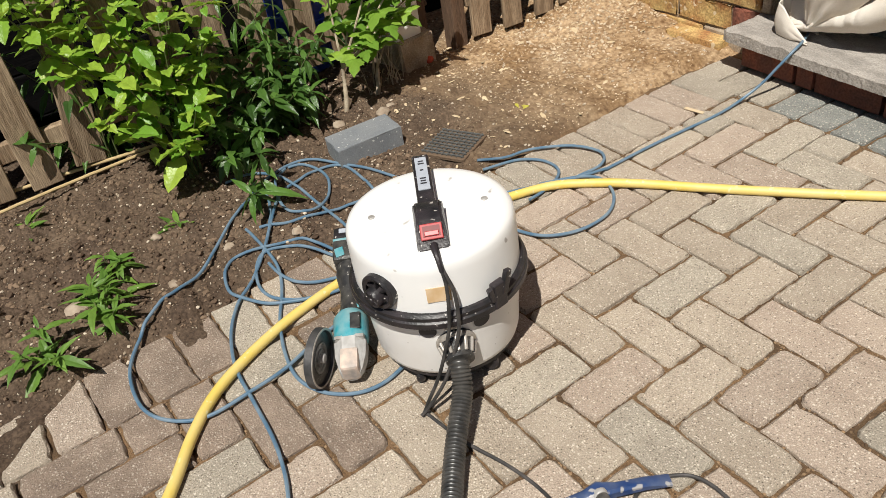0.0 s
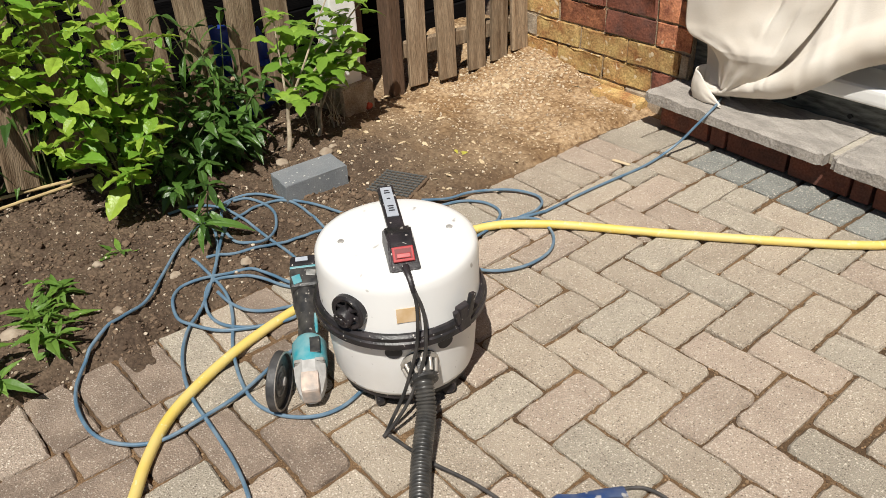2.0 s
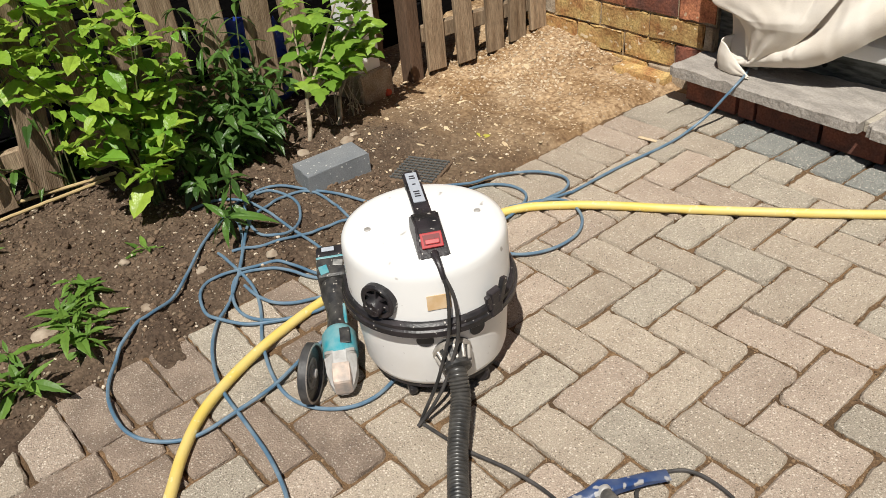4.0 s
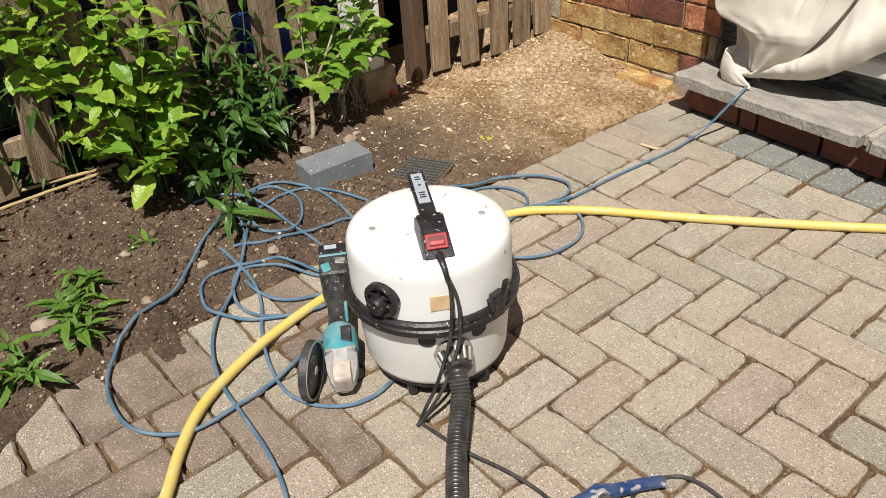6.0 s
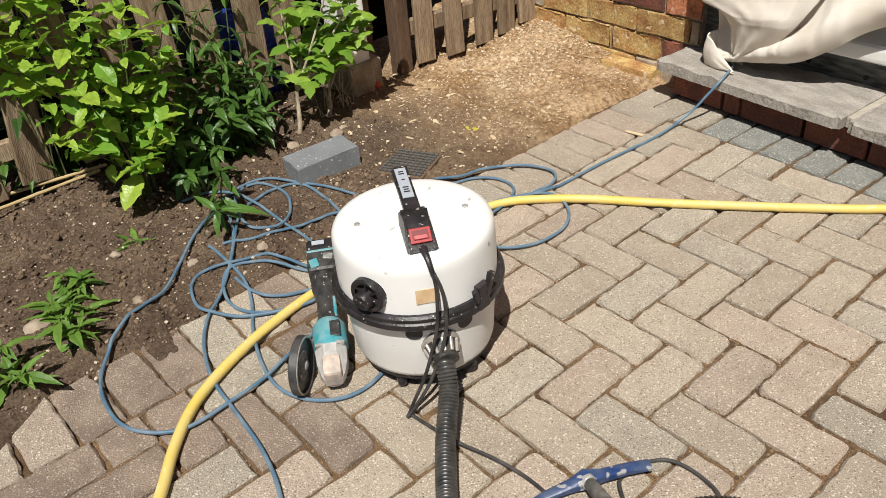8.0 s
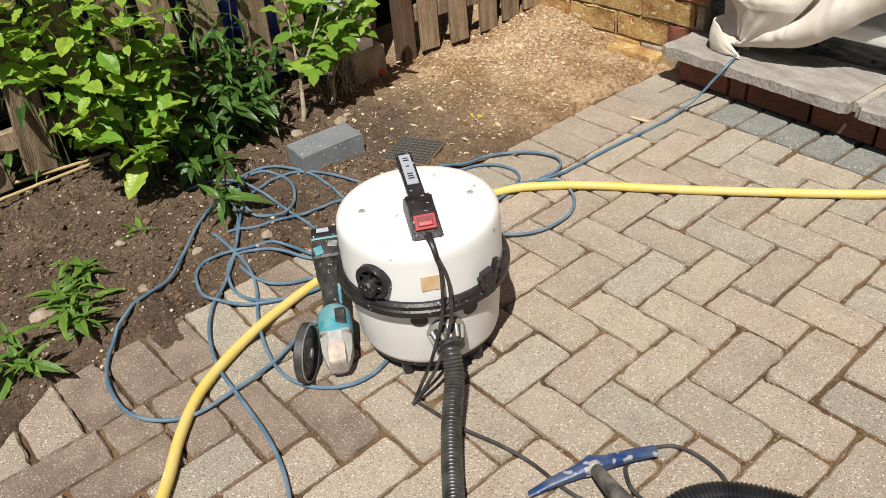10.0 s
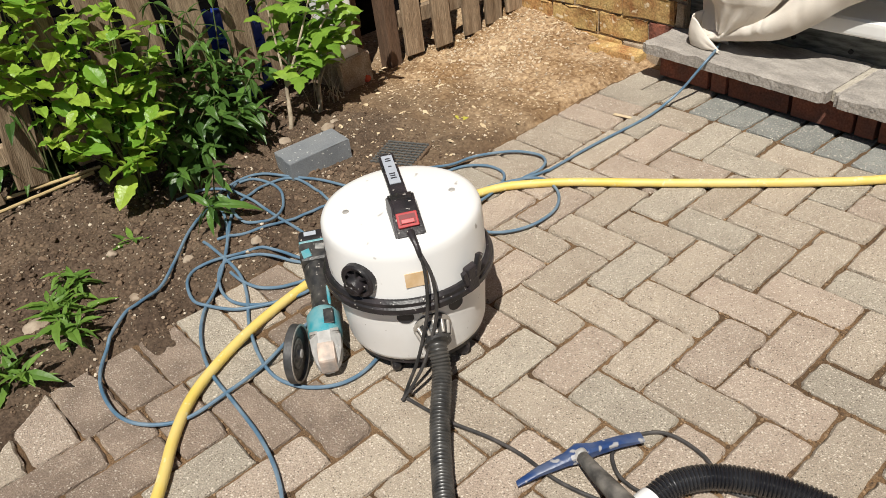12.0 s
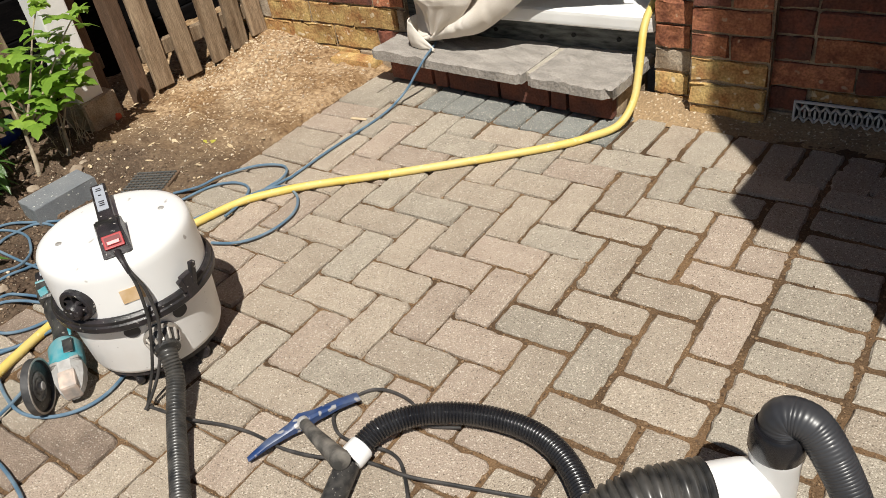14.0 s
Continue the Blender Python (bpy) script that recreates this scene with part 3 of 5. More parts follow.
vent = thing("air_vent", "white painted cast air vent in the brick wall", "air vent", pose(0.865, 1.523, 0.012))
part("backing", box(0.25, 0.006, 0.072, m=pose(0.125, 0.004, 0.0)), VOID, vent)
part("frame", box(0.25, 0.01, 0.006, 0.001, 1, pose(0.125, -0.004, 0.0), box(0.25, 0.01, 0.006, 0.001, 1, pose(0.125, -0.004, 0.067), box(0.006, 0.01, 0.061, 0.001, 1, pose(0.003, -0.004, 0.006), box(0.006, 0.01, 0.061, 0.001, 1, pose(0.247, -0.004, 0.006))))), VENT_IRON, vent)
for i in range(9):
    for kx, kz, rot, ln in ((0.006, 0.0525, 38, 0.026), (-0.006, 0.0525, -38, 0.026), (0.0, 0.0365, 0, 0.02), (0.006, 0.0205, -38, 0.026), (-0.006, 0.0205, 38, 0.026), (0.0135, 0.0365, 0, 0.028)):
        part("bar", box(0.0055, 0.008, ln, m=pose(0.018 + i * 0.0268 + kx, -0.004, kz, 0, rot, 0) @ pose(0, 0, -ln / 2)), VENT_IRON, vent)

# stand-in for an unseen tall thing beside the yard, outlined from its shadow
wing = thing("shadow_wing", "unseen brick wing added to cast the shadow on the yard", "wall", pose(1.646, 0.387, 0), kind="structure")
part("wing_wall", box(0.75, 0.22, 5.2, m=pose(0.375, 0.11, -0.08)), RENDER_WALL, wing)
# added to cut off sky light, so the shaded corner goes darker
part("return_wall", box(0.22, 1.10, 5.2, m=pose(0.86, 0.60, -0.08)), RENDER_WALL, wing)
# sloping ledge and pier are shaped to give that shadow its bump and edge
bm = bmesh.new()
across, along = Vector((0.737, 0.675, 0)), Vector((-0.675, 0.737, 0))
ends = [[bm.verts.new(across * a + along * t + Vector((0, 0, z))) for a, z in ((0.06, 1.99), (0.0, 1.99), (-0.128, 1.785), (-0.082, 1.655), (-0.045, 1.60), (0.06, 1.60))] for t in (-0.12, 0.0)]
bm.faces.new(ends[0])
bm.faces.new(ends[1][::-1])
for k in range(6):
    bm.faces.new((ends[0][k], ends[1][k], ends[1][(k + 1) % 6], ends[0][(k + 1) % 6]))
bmesh.ops.recalc_face_normals(bm, faces=bm.faces)
part("canopy_end", bm, STONE_PALE, wing)
part("corner_pier", box(0.105, 0.12, 1.674, m=Matrix.Translation(across * 0.0075 - along * 0.06) @ pose(0, 0, -0.08, 0, 0, 42.49)), RENDER_WALL, wing)

# ---- fence ----
FX = -1.40


def picket(y, w=0.075, lean=0.0, top=0.95, bottom=0.045, x=FX, turn=0.0):
    bm = box(0.019, w, top - bottom - 0.04, 0.003, 1)
    vs = list(bm.verts)
    r = bmesh.ops.create_cube(bm, size=1)
    bmesh.ops.transform(bm, matrix=Matrix.Translation((0, 0, top - bottom - 0.025)) @ Matrix.Diagonal((0.018, w * 0.6, 0.04, 1)), verts=r["verts"])
    ob = part("picket", bm, PICKET, fence)
    ob.matrix_basis = pose(x, y, bottom, lean, random.Random(y).uniform(-1, 1), turn + random.Random(y + 9).uniform(-2, 2))
    return ob


fence = thing("picket_fence", "weathered timber picket fence beside the bed", "fence")
for i, (y, x, bottom) in enumerate(((1.525, -1.285, 0.085), (1.42, -1.297, 0.065), (1.316, -1.313, 0.05), (1.178, -1.328, 0.045), (1.054, -1.357, 0.045))):
    picket(y, 0.078, lean=(1.5, -1, 0.5, 1.5, 0)[i], x=x, bottom=bottom, turn=-7)
for i, (y, bottom) in enumerate(((0.551, 0.130), (0.408, 0.118), (0.266, 0.10), (0.122, 0.09), (-0.02, 0.085), (-0.165, 0.085), (-0.355, 0.08), (-0.49, 0.06), (-0.63, 0.06), (-0.77, 0.06), (-0.91, 0.06), (-1.05, 0.06))):
    picket(y, 0.092, lean=(1, -2, 1, 2, -1, 1, -7)[i % 7], x=FX - 0.06 - 0.004 * i, bottom=bottom)
part("rail", box(0.03, 0.62, 0.06, 0.004, 1, pose(FX + 0.055, 1.315, 0.155, 0, 0, -7.5)), PICKET, fence)
part("rail", box(0.03, 2.2, 0.06, 0.004, 1, pose(FX - 0.105, -0.18, 0.165)), PICKET, fence)
part("rail", box(0.03, 2.2, 0.06, 0.004, 1, pose(FX - 0.105, -0.18, 0.75)), PICKET, fence)
post_bm = box(0.06, 0.06, 1.1, 0.006, 2, pose(FX + 0.005, 0.965, 0.0, 0, 0, 6))
part("post", post_bm, POST_WOOD, fence, "dark brown weathered fence post")
part("post", box(0.04, 0.04, 1.1, 0.006, 2, pose(FX - 0.06, 0.86, 0.0, 0, 0, -8)), POST_WOOD, fence, "dark reddish fence post")
white_post = thing("white_post", "white painted square post standing on a stone foot", "post", pose(-1.405, 0.745, 0.0))
part("post_shaft", box(0.1, 0.105, 1.1, 0.006, 2, pose(0, 0, 0.13)), WHITE_PAINT, white_post)
part("stone_foot", rough_block(0.135, 0.15, 0.16, 0.012, 0.006, 12), STONE_PALE, white_post, "weathered stone foot").matrix_basis = pose(0.0, 0.01, 0.135, 0, 0, 7)
tarp = thing("tarpaulin", "crumpled dark blue tarpaulin behind the picket fence", "tarpaulin", pose(-1.66, 0.47, 0))
bm = bmesh.new()
bmesh.ops.create_icosphere(bm, subdivisions=4, radius=1)
for v in bm.verts:
    v.co = Vector((v.co.x * 0.10, v.co.y * 0.16, max(0.0, 0.15 + v.co.z * 0.17))) * (1 + 0.35 * noise.noise(v.co * 3.1))
part("cover", bm, TARP, tarp, smooth=True)
# added backing, not a known building; it blackens the gaps between the pickets
shed = thing("shade_backdrop", "near-black backdrop added for the deep shade beyond the fence", "shed", pose(-1.80, 0.0, 0), kind="structure")
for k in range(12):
    part("board", box(0.022, 3.6, 0.142, 0.003, 1, pose(-0.004 * (k % 2), -0.05, 0.01 + k * 0.146, 0, 4, 0)), GAP_SHADE_BLACK, shed)
part("frame", box(0.04, 3.6, 1.8, m=pose(-0.04, -0.05, 0)), GAP_SHADE_BLACK, shed)
fillet = sheet("wall_fillet", 0.40, 2.4, 1.425, 1.54, 90, 10, lambda x, y: -0.008 + 0.04 * max(0.0, (y - 1.43) / 0.1) ** 1.5 + 0.008 * noise.noise(Vector((x * 14, y * 14, 8))) + 0.004 * noise.noise(Vector((x * 45, y * 45, 8))), SAND)
tagged(fillet, "crumbling sandy mortar at the foot of the wall", "mortar", kind="structure")
side_wall = part("wall_far", box(0.2, 6.0, 2.2, m=pose(-3.2, -0.5, -0.1)), RENDER_WALL)
tagged(side_wall, "plain red brick boundary wall", "wall", kind="structure")

# ---- dust sheet ----
dust_sheet = thing("dust_sheet", "cream cotton dust sheet draped across the doorway and step", "dust sheet")


def along(points, u):
    """The place at the share u of a smooth line through the given points."""
    p = [Vector(q) for q in points]
    p = [2 * p[0] - p[1]] + p + [2 * p[-1] - p[-2]]
    f = max(0.0, min(u, 0.99999)) * (len(p) - 3)
    i, t = int(f) + 1, f - int(f)
    a, b, c, d = p[i - 1:i + 3]
    return 0.5 * (2 * b + (c - a) * t + (2 * a - 5 * b + 4 * c - d) * t * t + (3 * b - a - 3 * c + d) * t ** 3)


def cloth_grid(nu, nv, at):
    bm = bmesh.new()
    rows = [[bm.verts.new(at(i / nu, j / nv)) for i in range(nu + 1)] for j in range(nv + 1)]
    for a, b in zip(rows, rows[1:]):
        for i in range(nu):
            bm.faces.new((a[i], a[i + 1], b[i + 1], b[i]))
    return bm


def thicken(ob, t):
    mod = ob.modifiers.new("thickness", "SOLIDIFY")
    mod.thickness = t


PANEL_LEFT = [(-0.338, 0.200), (-0.342, 0.245), (-0.348, 0.288), (-0.372, 0.316), (-0.425, 0.327), (-0.478, 0.345), (-0.503, 0.392), (-0.505, 0.56), (-0.49, 0.8), (-0.47, 1.1)]
PANEL_RIGHT = [(-0.285, 0.190), (-0.235, 0.228), (-0.178, 0.275), (-0.130, 0.335), (-0.096, 0.395), (-0.066, 0.462), (-0.035, 0.54), (0.0, 0.66), (0.04, 0.86), (0.08, 1.1)]


def front_panel(u, v):
    """The full front fall of the sheet, pouched forward, its sides turned back."""
    a, b = along([(x, 0, z) for x, z in PANEL_LEFT], v), along([(x, 0, z) for x, z in PANEL_RIGHT], v)
    p = a.lerp(b, u)
    full = min(1.0, v / 0.35)
    y = 1.468 + 0.10 * max(0.0, v - 0.3) - (0.018 + 0.042 * full) * math.sin(math.pi * (0.08 + 0.86 * u)) ** 0.6
    y += 0.012 * noise.noise(Vector((u * 2.6, v * 4.0, 3))) * full + 0.004 * noise.noise(Vector((u * 7 + v * 2, v * 7, 9)))
    y += 0.010 * math.exp(-((u - 0.62 - 0.1 * v) / 0.02) ** 2) * math.exp(-((v - 0.62) / 0.10) ** 2)
    y += 0.007 * math.exp(-((u - 0.82) / 0.02) ** 2) * math.exp(-((v - 0.52) / 0.12) ** 2)
    y += 0.0045 * math.sin(u * 16 + 3 * v) * math.exp(-(v / 0.16) ** 2)
    return p.x, y, p.z + 0.004 * noise.noise(Vector((u * 5, v * 9, 2)))


HEM = [(-0.400, 0.158), (-0.335, 0.163), (-0.296, 0.172), (-0.206, 0.190), (-0.121, 0.215), (-0.034, 0.272), (0.053, 0.338), (0.22, 0.415), (0.43, 0.505)]


def lower_fall(u, v):
    """The lower fold of the sheet: a rounded band over the hem, falling back into the doorway above it."""
    h = along([(x, 0, z) for x, z in HEM], u)
    wide = 0.035 + 0.085 * min(1.0, u / 0.6)
    rise = v * v * 0.75 + v * 0.10
    roll = min(1.0, rise / wide)
    y = 1.470 + 0.075 * max(0.0, (u - 0.55) / 0.45) - 0.030 * math.sin(math.pi * roll) * min(1.0, 0.3 + u * 2) + 0.085 * max(0.0, rise - wide * 0.7) / (0.1 + rise)
    y += 0.020 * min(1.0, rise / 0.2) * noise.noise(Vector((u * 9, v * 2.0, 6))) + 0.004 * noise.noise(Vector((u * 22, v * 5, 2)))
    y += 0.0030 * noise.noise(Vector((u * 60, v * 12, 5))) * math.exp(-(u - 0.38) ** 2 / 0.008)
    return h.x - 0.12 * rise, y, h.z + rise * (0.35 + 0.65 * min(1.0, u / 0.45))


thicken(part("front_panel", cloth_grid(90, 110, front_panel), CLOTH, dust_sheet, smooth=True), 0.003)
thicken(part("lower_fall", cloth_grid(130, 70, lower_fall), CLOTH, dust_sheet, smooth=True), 0.003)
# the turned-back corner: an open loop of cloth standing on the slab, and its tail
LOOP = [(-0.335, 1.500), (-0.375, 1.512), (-0.415, 1.505), (-0.446, 1.480), (-0.443, 1.450), (-0.412, 1.432), (-0.380, 1.430), (-0.345, 1.430), (-0.318, 1.420)]
LOOP_TOP = [0.255, 0.250, 0.240, 0.232, 0.228, 0.222, 0.188, 0.160, 0.147]


def corner_loop(u, v):
    p = along([(x, y, 0) for x, y in LOOP], u)
    top = along([(0, 0, z) for z in LOOP_TOP], u).z
    lean = 0.006 * math.sin(math.pi * v)
    return p.x + 0.010 - lean, p.y + 0.022 - lean + 0.003 * noise.noise(Vector((u * 7, v * 3, 4))), 0.1365 + (top - 0.1365) * v + 0.002 * noise.noise(Vector((u * 9, v * 4, 1)))


def inner_fold(u, v):
    return -0.415 + 0.105 * u, 1.478 + 0.022 * math.sin(v * 7.0 + u * 2.0) + 0.02 * v, 0.140 + 0.075 * v * (0.55 + 0.45 * u) + 0.02 * u


thicken(part("corner_loop", cloth_grid(80, 16, corner_loop), CLOTH, dust_sheet, smooth=True), 0.003)
thicken(part("inner_fold", cloth_grid(24, 24, inner_fold), CLOTH, dust_sheet, smooth=True), 0.003)

# ---- things lying in the bed ----
block = thing("paving_block", "loose grey concrete paving block on the soil", "paving block", pose(-0.98, 0.323, 0.021, 1.0, -1, 84.5))
part("block_body", rough_block(0.205, 0.105, 0.065, 0.004, 0.0012, 90, 3), BLOCK, block).matrix_basis = pose(0, 0, 0.064)
grate = thing("drain_grate", "dusty cast iron drain grate set in the soil", "drain grate", pose(-0.80, 0.515, bed_height(-0.80, 0.515) + 0.009, 0, 0, 26))
part("frame", box(0.15, 0.15, 0.012, 0.002, 1, pose(0, 0, -0.012)), CLOD, grate, "soil-filled frame")
for i in range(9):
    part("bar", box(0.14, 0.004, 0.006, 0.001, 1, pose(0, -0.064 + i * 0.016, 0)), GRATE, grate)
for i in range(9):
    part("bar", box(0.004, 0.14, 0.005, 0.001, 1, pose(-0.064 + i * 0.016, 0, 0)), GRATE, grate)
for k, (a, b) in enumerate((((-1.545, -0.80), (-1.455, -0.16)), ((-1.405, -0.82), (-1.435, -0.19)))):
    bm = tube([(a[0], a[1], 0.068), ((a[0] + b[0]) / 2, (a[1] + b[1]) / 2, 0.072), (b[0], b[1], 0.068)], 0.0055, 8, 0.02)
    for v in bm.verts:
        d = (v.co.xy - Vector(a)).length % 0.11
        if d < 0.014:
            v.co.z += 0.001
    cane = part("cane", bm, CANE, smooth=True)
    tagged(cane, "thin dry bamboo cane lying on the soil", "cane", group="bamboo canes")
for k, (x, y, z, r) in enumerate(((-0.84, 0.81, 0.008, 30), (-1.0, 0.62, 0.015, 100))):
    bm = bmesh.new()
    bmesh.ops.create_grid(bm, x_segments=5, y_segments=2, size=0.5)
    for v in bm.verts:
        v.co = Vector((v.co.x * 0.045, v.co.y * 0.022 * (1 - 2.5 * v.co.x ** 2), 0.006 * (abs(v.co.x) * 2) ** 2))
    ob = part("fallen_leaf", bm, LEAF_SCRAP if k == 0 else PINK_CAST)
    ob.matrix_world = pose(x, y, z + 0.01, 8, 5, r)
    tagged(ob, "small yellow fallen leaf on the earth" if k == 0 else "small brown scrap on the soil", "leaf")

for k, (x, y, r, s) in enumerate(((-0.85, -0.578, 20, 0.030), (-0.82, -0.19, 80, 0.016), (-0.78, -0.36, 10, 0.013), (-0.74, -0.03, 50, 0.015), (-1.12, 0.47, 0, 0.022), (-1.18, 0.34, 60, 0.020), (-1.15, 0.52, 30, 0.015), (-0.98, -0.33, 120, 0.014))):
    bm = bmesh.new()
    bmesh.ops.create_icosphere(bm, subdivisions=3, radius=1)
    for v in bm.verts:
        v.co = v.co * (1 + 0.28 * noise.noise(v.co * 1.3 + Vector((k * 5, 0, 0)))) * s
        v.co.z *= 0.6
    ob = part("stone", bm, PEBBLE, smooth=True)
    ob.matrix_world = pose(x, y, bed_height(x, y) + s * 0.25, 5, 8, r)
    tagged(ob, "small rounded brown stone lying on the soil", "stone", group="stones on the bed")
bm = box(0.062, 0.012, 0.004, 0.001, 1)
ob = part("wood_splinter", bm, CHIP)
ob.matrix_world = pose(-0.448, 1.141, 0.002, 0, 0, 8)
tagged(ob, "thin pale wood splinter lying on the pavers", "splinter")

# ---- plants ----
def leaf_mesh(name, length, width, mat, fold=0.25, curl=0.35, wave=0.10, tip=1.0):
    """A leaf from its base at the origin along +x: folded at the midrib, toothed and waved at the rim, drawn out at the tip."""
    bm = bmesh.new()
    n = 11
    mid, inner, rim = [], ([], []), ([], [])
    for i in range(n + 1):
        t = i / n
        w = width * 0.5 * (math.sin(math.pi * t ** 0.72) ** tip if 0 < t < 1 else 0.0)
        z = -curl * length * t * t
        x = length * t
        mid.append(bm.verts.new((x, 0, z)))
        if 0 < i < n:
            tooth = 1.0 if i % 2 else 0.93
            for k, side in enumerate((1, -1)):
                bulge = wave * w * math.sin(i * 2.1 + k * 1.7)
                inner[k].append(bm.verts.new((x + w * 0.14, side * w * 0.5, z + fold * w * 0.62 + bulge * 0.3 + 0.05 * w * (-1) ** i)))
                rim[k].append(bm.verts.new((x + w * 0.20, side * w * tooth, z + fold * w * 0.85 + bulge - 0.06 * w)))
    for k in (0, 1):
        a = [mid[0]] + inner[k] + [mid[n]]
        b = [mid[0]] + rim[k] + [mid[n]]
        for lo, hi in ((mid, a), (a, b)):
            for i in range(n):
                f = list(dict.fromkeys([lo[i], lo[i + 1], hi[i + 1], hi[i]]))
                if len(f) > 2:
                    bm.faces.new(f if k == 0 else f[::-1])
    return mesh_of(bm, name, mat)


def lobed_mesh(name, size, mat):
    """A broad, toothed, three- to five-lobed leaf with raised veins."""
    bm = bmesh.new()
    c = bm.verts.new((size * 0.22, 0, 0))
    ring, rim = [], []
    n = 34
    for i in range(n + 1):
        a = math.pi * (i / n * 2 - 1) * 0.94
        lobe = 0.62 + 0.24 * math.cos(a * 3.1) + 0.10 * math.cos(a * 6.2)
        r = size * lobe * (0.72 + 0.34 * math.cos(a / 2)) * (1.0 if i % 2 else 0.90)
        for store, f in ((ring, 0.5), (rim, 1.0)):
            q = r * f
            store.append(bm.verts.new((size * 0.22 + q * math.cos(a), q * math.sin(a), -0.38 * q * q / size + f * 0.06 * size * math.cos(a * 3.1))))
    for i in range(n):
        bm.faces.new((c, ring[i], ring[i + 1]))
        bm.faces.new((ring[i], rim[i], rim[i + 1], ring[i + 1]))
    stalk = bm.verts.new((0, 0, 0.004))
    bm.faces.new((c, ring[-1], stalk, ring[0]))
    return mesh_of(bm, name, mat)


def leaf_pose(at, way, droop, twist):
    """A leaf that points along way (degrees round z), dips by droop and rolls by twist."""
    return Matrix.Translation(at) @ pose(0, 0, 0, 0, 0, way) @ pose(0, 0, 0, 0, droop, 0) @ pose(0, 0, 0, twist, 0, 0)


def stemmed_plant(name, label, category, base, stems, meshes, spacing, spread, seed, stem_r=0.004, trunk=None, stem_mat=None, scale=(0.7, 1.15), start=0.25, tip=3, group="", droop=(-15, 45)):
    """Stems that rise from the base, with leaves in turning pairs along them."""
    rnd = random.Random(seed)
    root = thing(name, label, category, pose(*base), group=group)
    foot = Vector((0, 0, 0))
    if trunk:
        foot = Vector(trunk)
        part("trunk", tube([(0.004, -0.004, -0.03), (0.0, 0.0, 0.0), (foot.x * 0.2 + 0.006, foot.y * 0.3, foot.z * 0.35), (foot.x * 0.6 - 0.006, foot.y * 0.7 + 0.004, foot.z * 0.7), tuple(foot)], 0.0095, 10, 0.01, taper=0.62), BARK, root, smooth=True)
    for k, (dx, dy, h) in enumerate(stems):
        pts = [tuple(foot), (foot.x * 0.6 + dx * 0.4, foot.y * 0.6 + dy * 0.4, foot.z + (h - foot.z) * 0.4), (dx * 0.75 + foot.x * 0.2, dy * 0.75 + foot.y * 0.2, foot.z + (h - foot.z) * 0.78), (dx, dy, h)] if trunk else [(0.02 * math.cos(k * 2.4), 0.02 * math.sin(k * 2.4), -0.02), (dx * 0.3, dy * 0.3, h * 0.45), (dx * 0.75, dy * 0.75, h * 0.8), (dx, dy, h)]
        part("stem", tube(pts, stem_r, 6, 0.03, taper=0.45), stem_mat or STEM, root)
        line = spline(pts, spacing)
        turn = rnd.uniform(0, 360)
        for i, q in enumerate(line):
            f = i / len(line)
            if f < start:
                continue
            turn += 85 + rnd.uniform(-15, 15)
            for side in (0, 180):
                sc = rnd.uniform(*scale) * (0.75 + 0.35 * math.sin(math.pi * min(1.0, 0.25 + f * 0.75)))
                at = q + Vector((math.cos(radians(turn + side)), math.sin(radians(turn + side)), 0)) * spread
                put("leaf", rnd.choice(meshes), leaf_pose(at, turn + side + rnd.uniform(-20, 20), rnd.uniform(*droop), rnd.uniform(-25, 25)) @ Matrix.Scale(sc, 4), root)
        for i in range(tip):
            put("leaf", rnd.choice(meshes), leaf_pose(Vector(pts[-1]), rnd.uniform(0, 360), rnd.uniform(-45, 5), rnd.uniform(-20, 20)) @ Matrix.Scale(rnd.uniform(0.5, 0.8), 4), root)
    return root


OVATE = [leaf_mesh("leaf_ovate", 0.096, 0.060, LEAF_BRIGHT, 0.3, 0.25, tip=0.8), leaf_mesh("leaf_ovate", 0.082, 0.054, LEAF_BRIGHT, 0.2, 0.35, 0.16, tip=0.75), leaf_mesh("leaf_ovate", 0.108, 0.062, LEAF_BRIGHT, 0.4, 0.15, tip=0.85), leaf_mesh("leaf_ovate", 0.066, 0.044, LEAF_BRIGHT, 0.3, 0.4, 0.2, tip=0.8)]
LANCE = [leaf_mesh("leaf_lance", 0.10, 0.026, LEAF_DARK, 0.3, 0.45), leaf_mesh("leaf_lance", 0.085, 0.026, LEAF_DARK, 0.2, 0.2), leaf_mesh("leaf_lance", 0.075, 0.024, LEAF_DARK, 0.4, 0.6)]
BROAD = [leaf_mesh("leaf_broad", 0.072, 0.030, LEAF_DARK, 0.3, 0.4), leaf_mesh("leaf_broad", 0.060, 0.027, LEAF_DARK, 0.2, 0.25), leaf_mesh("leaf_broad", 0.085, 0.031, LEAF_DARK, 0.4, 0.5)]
WEED = [leaf_mesh("leaf_weed", 0.085, 0.024, LEAF_WEED, 0.35, 0.4), leaf_mesh("leaf_weed", 0.065, 0.019, LEAF_WEED, 0.2, 0.25)]
LOBED = [lobed_mesh("leaf_lobed", 0.064, LEAF_SAPLING), lobed_mesh("leaf_lobed", 0.052, LEAF_SAPLING), lobed_mesh("leaf_lobed", 0.042, LEAF_SAPLING)]

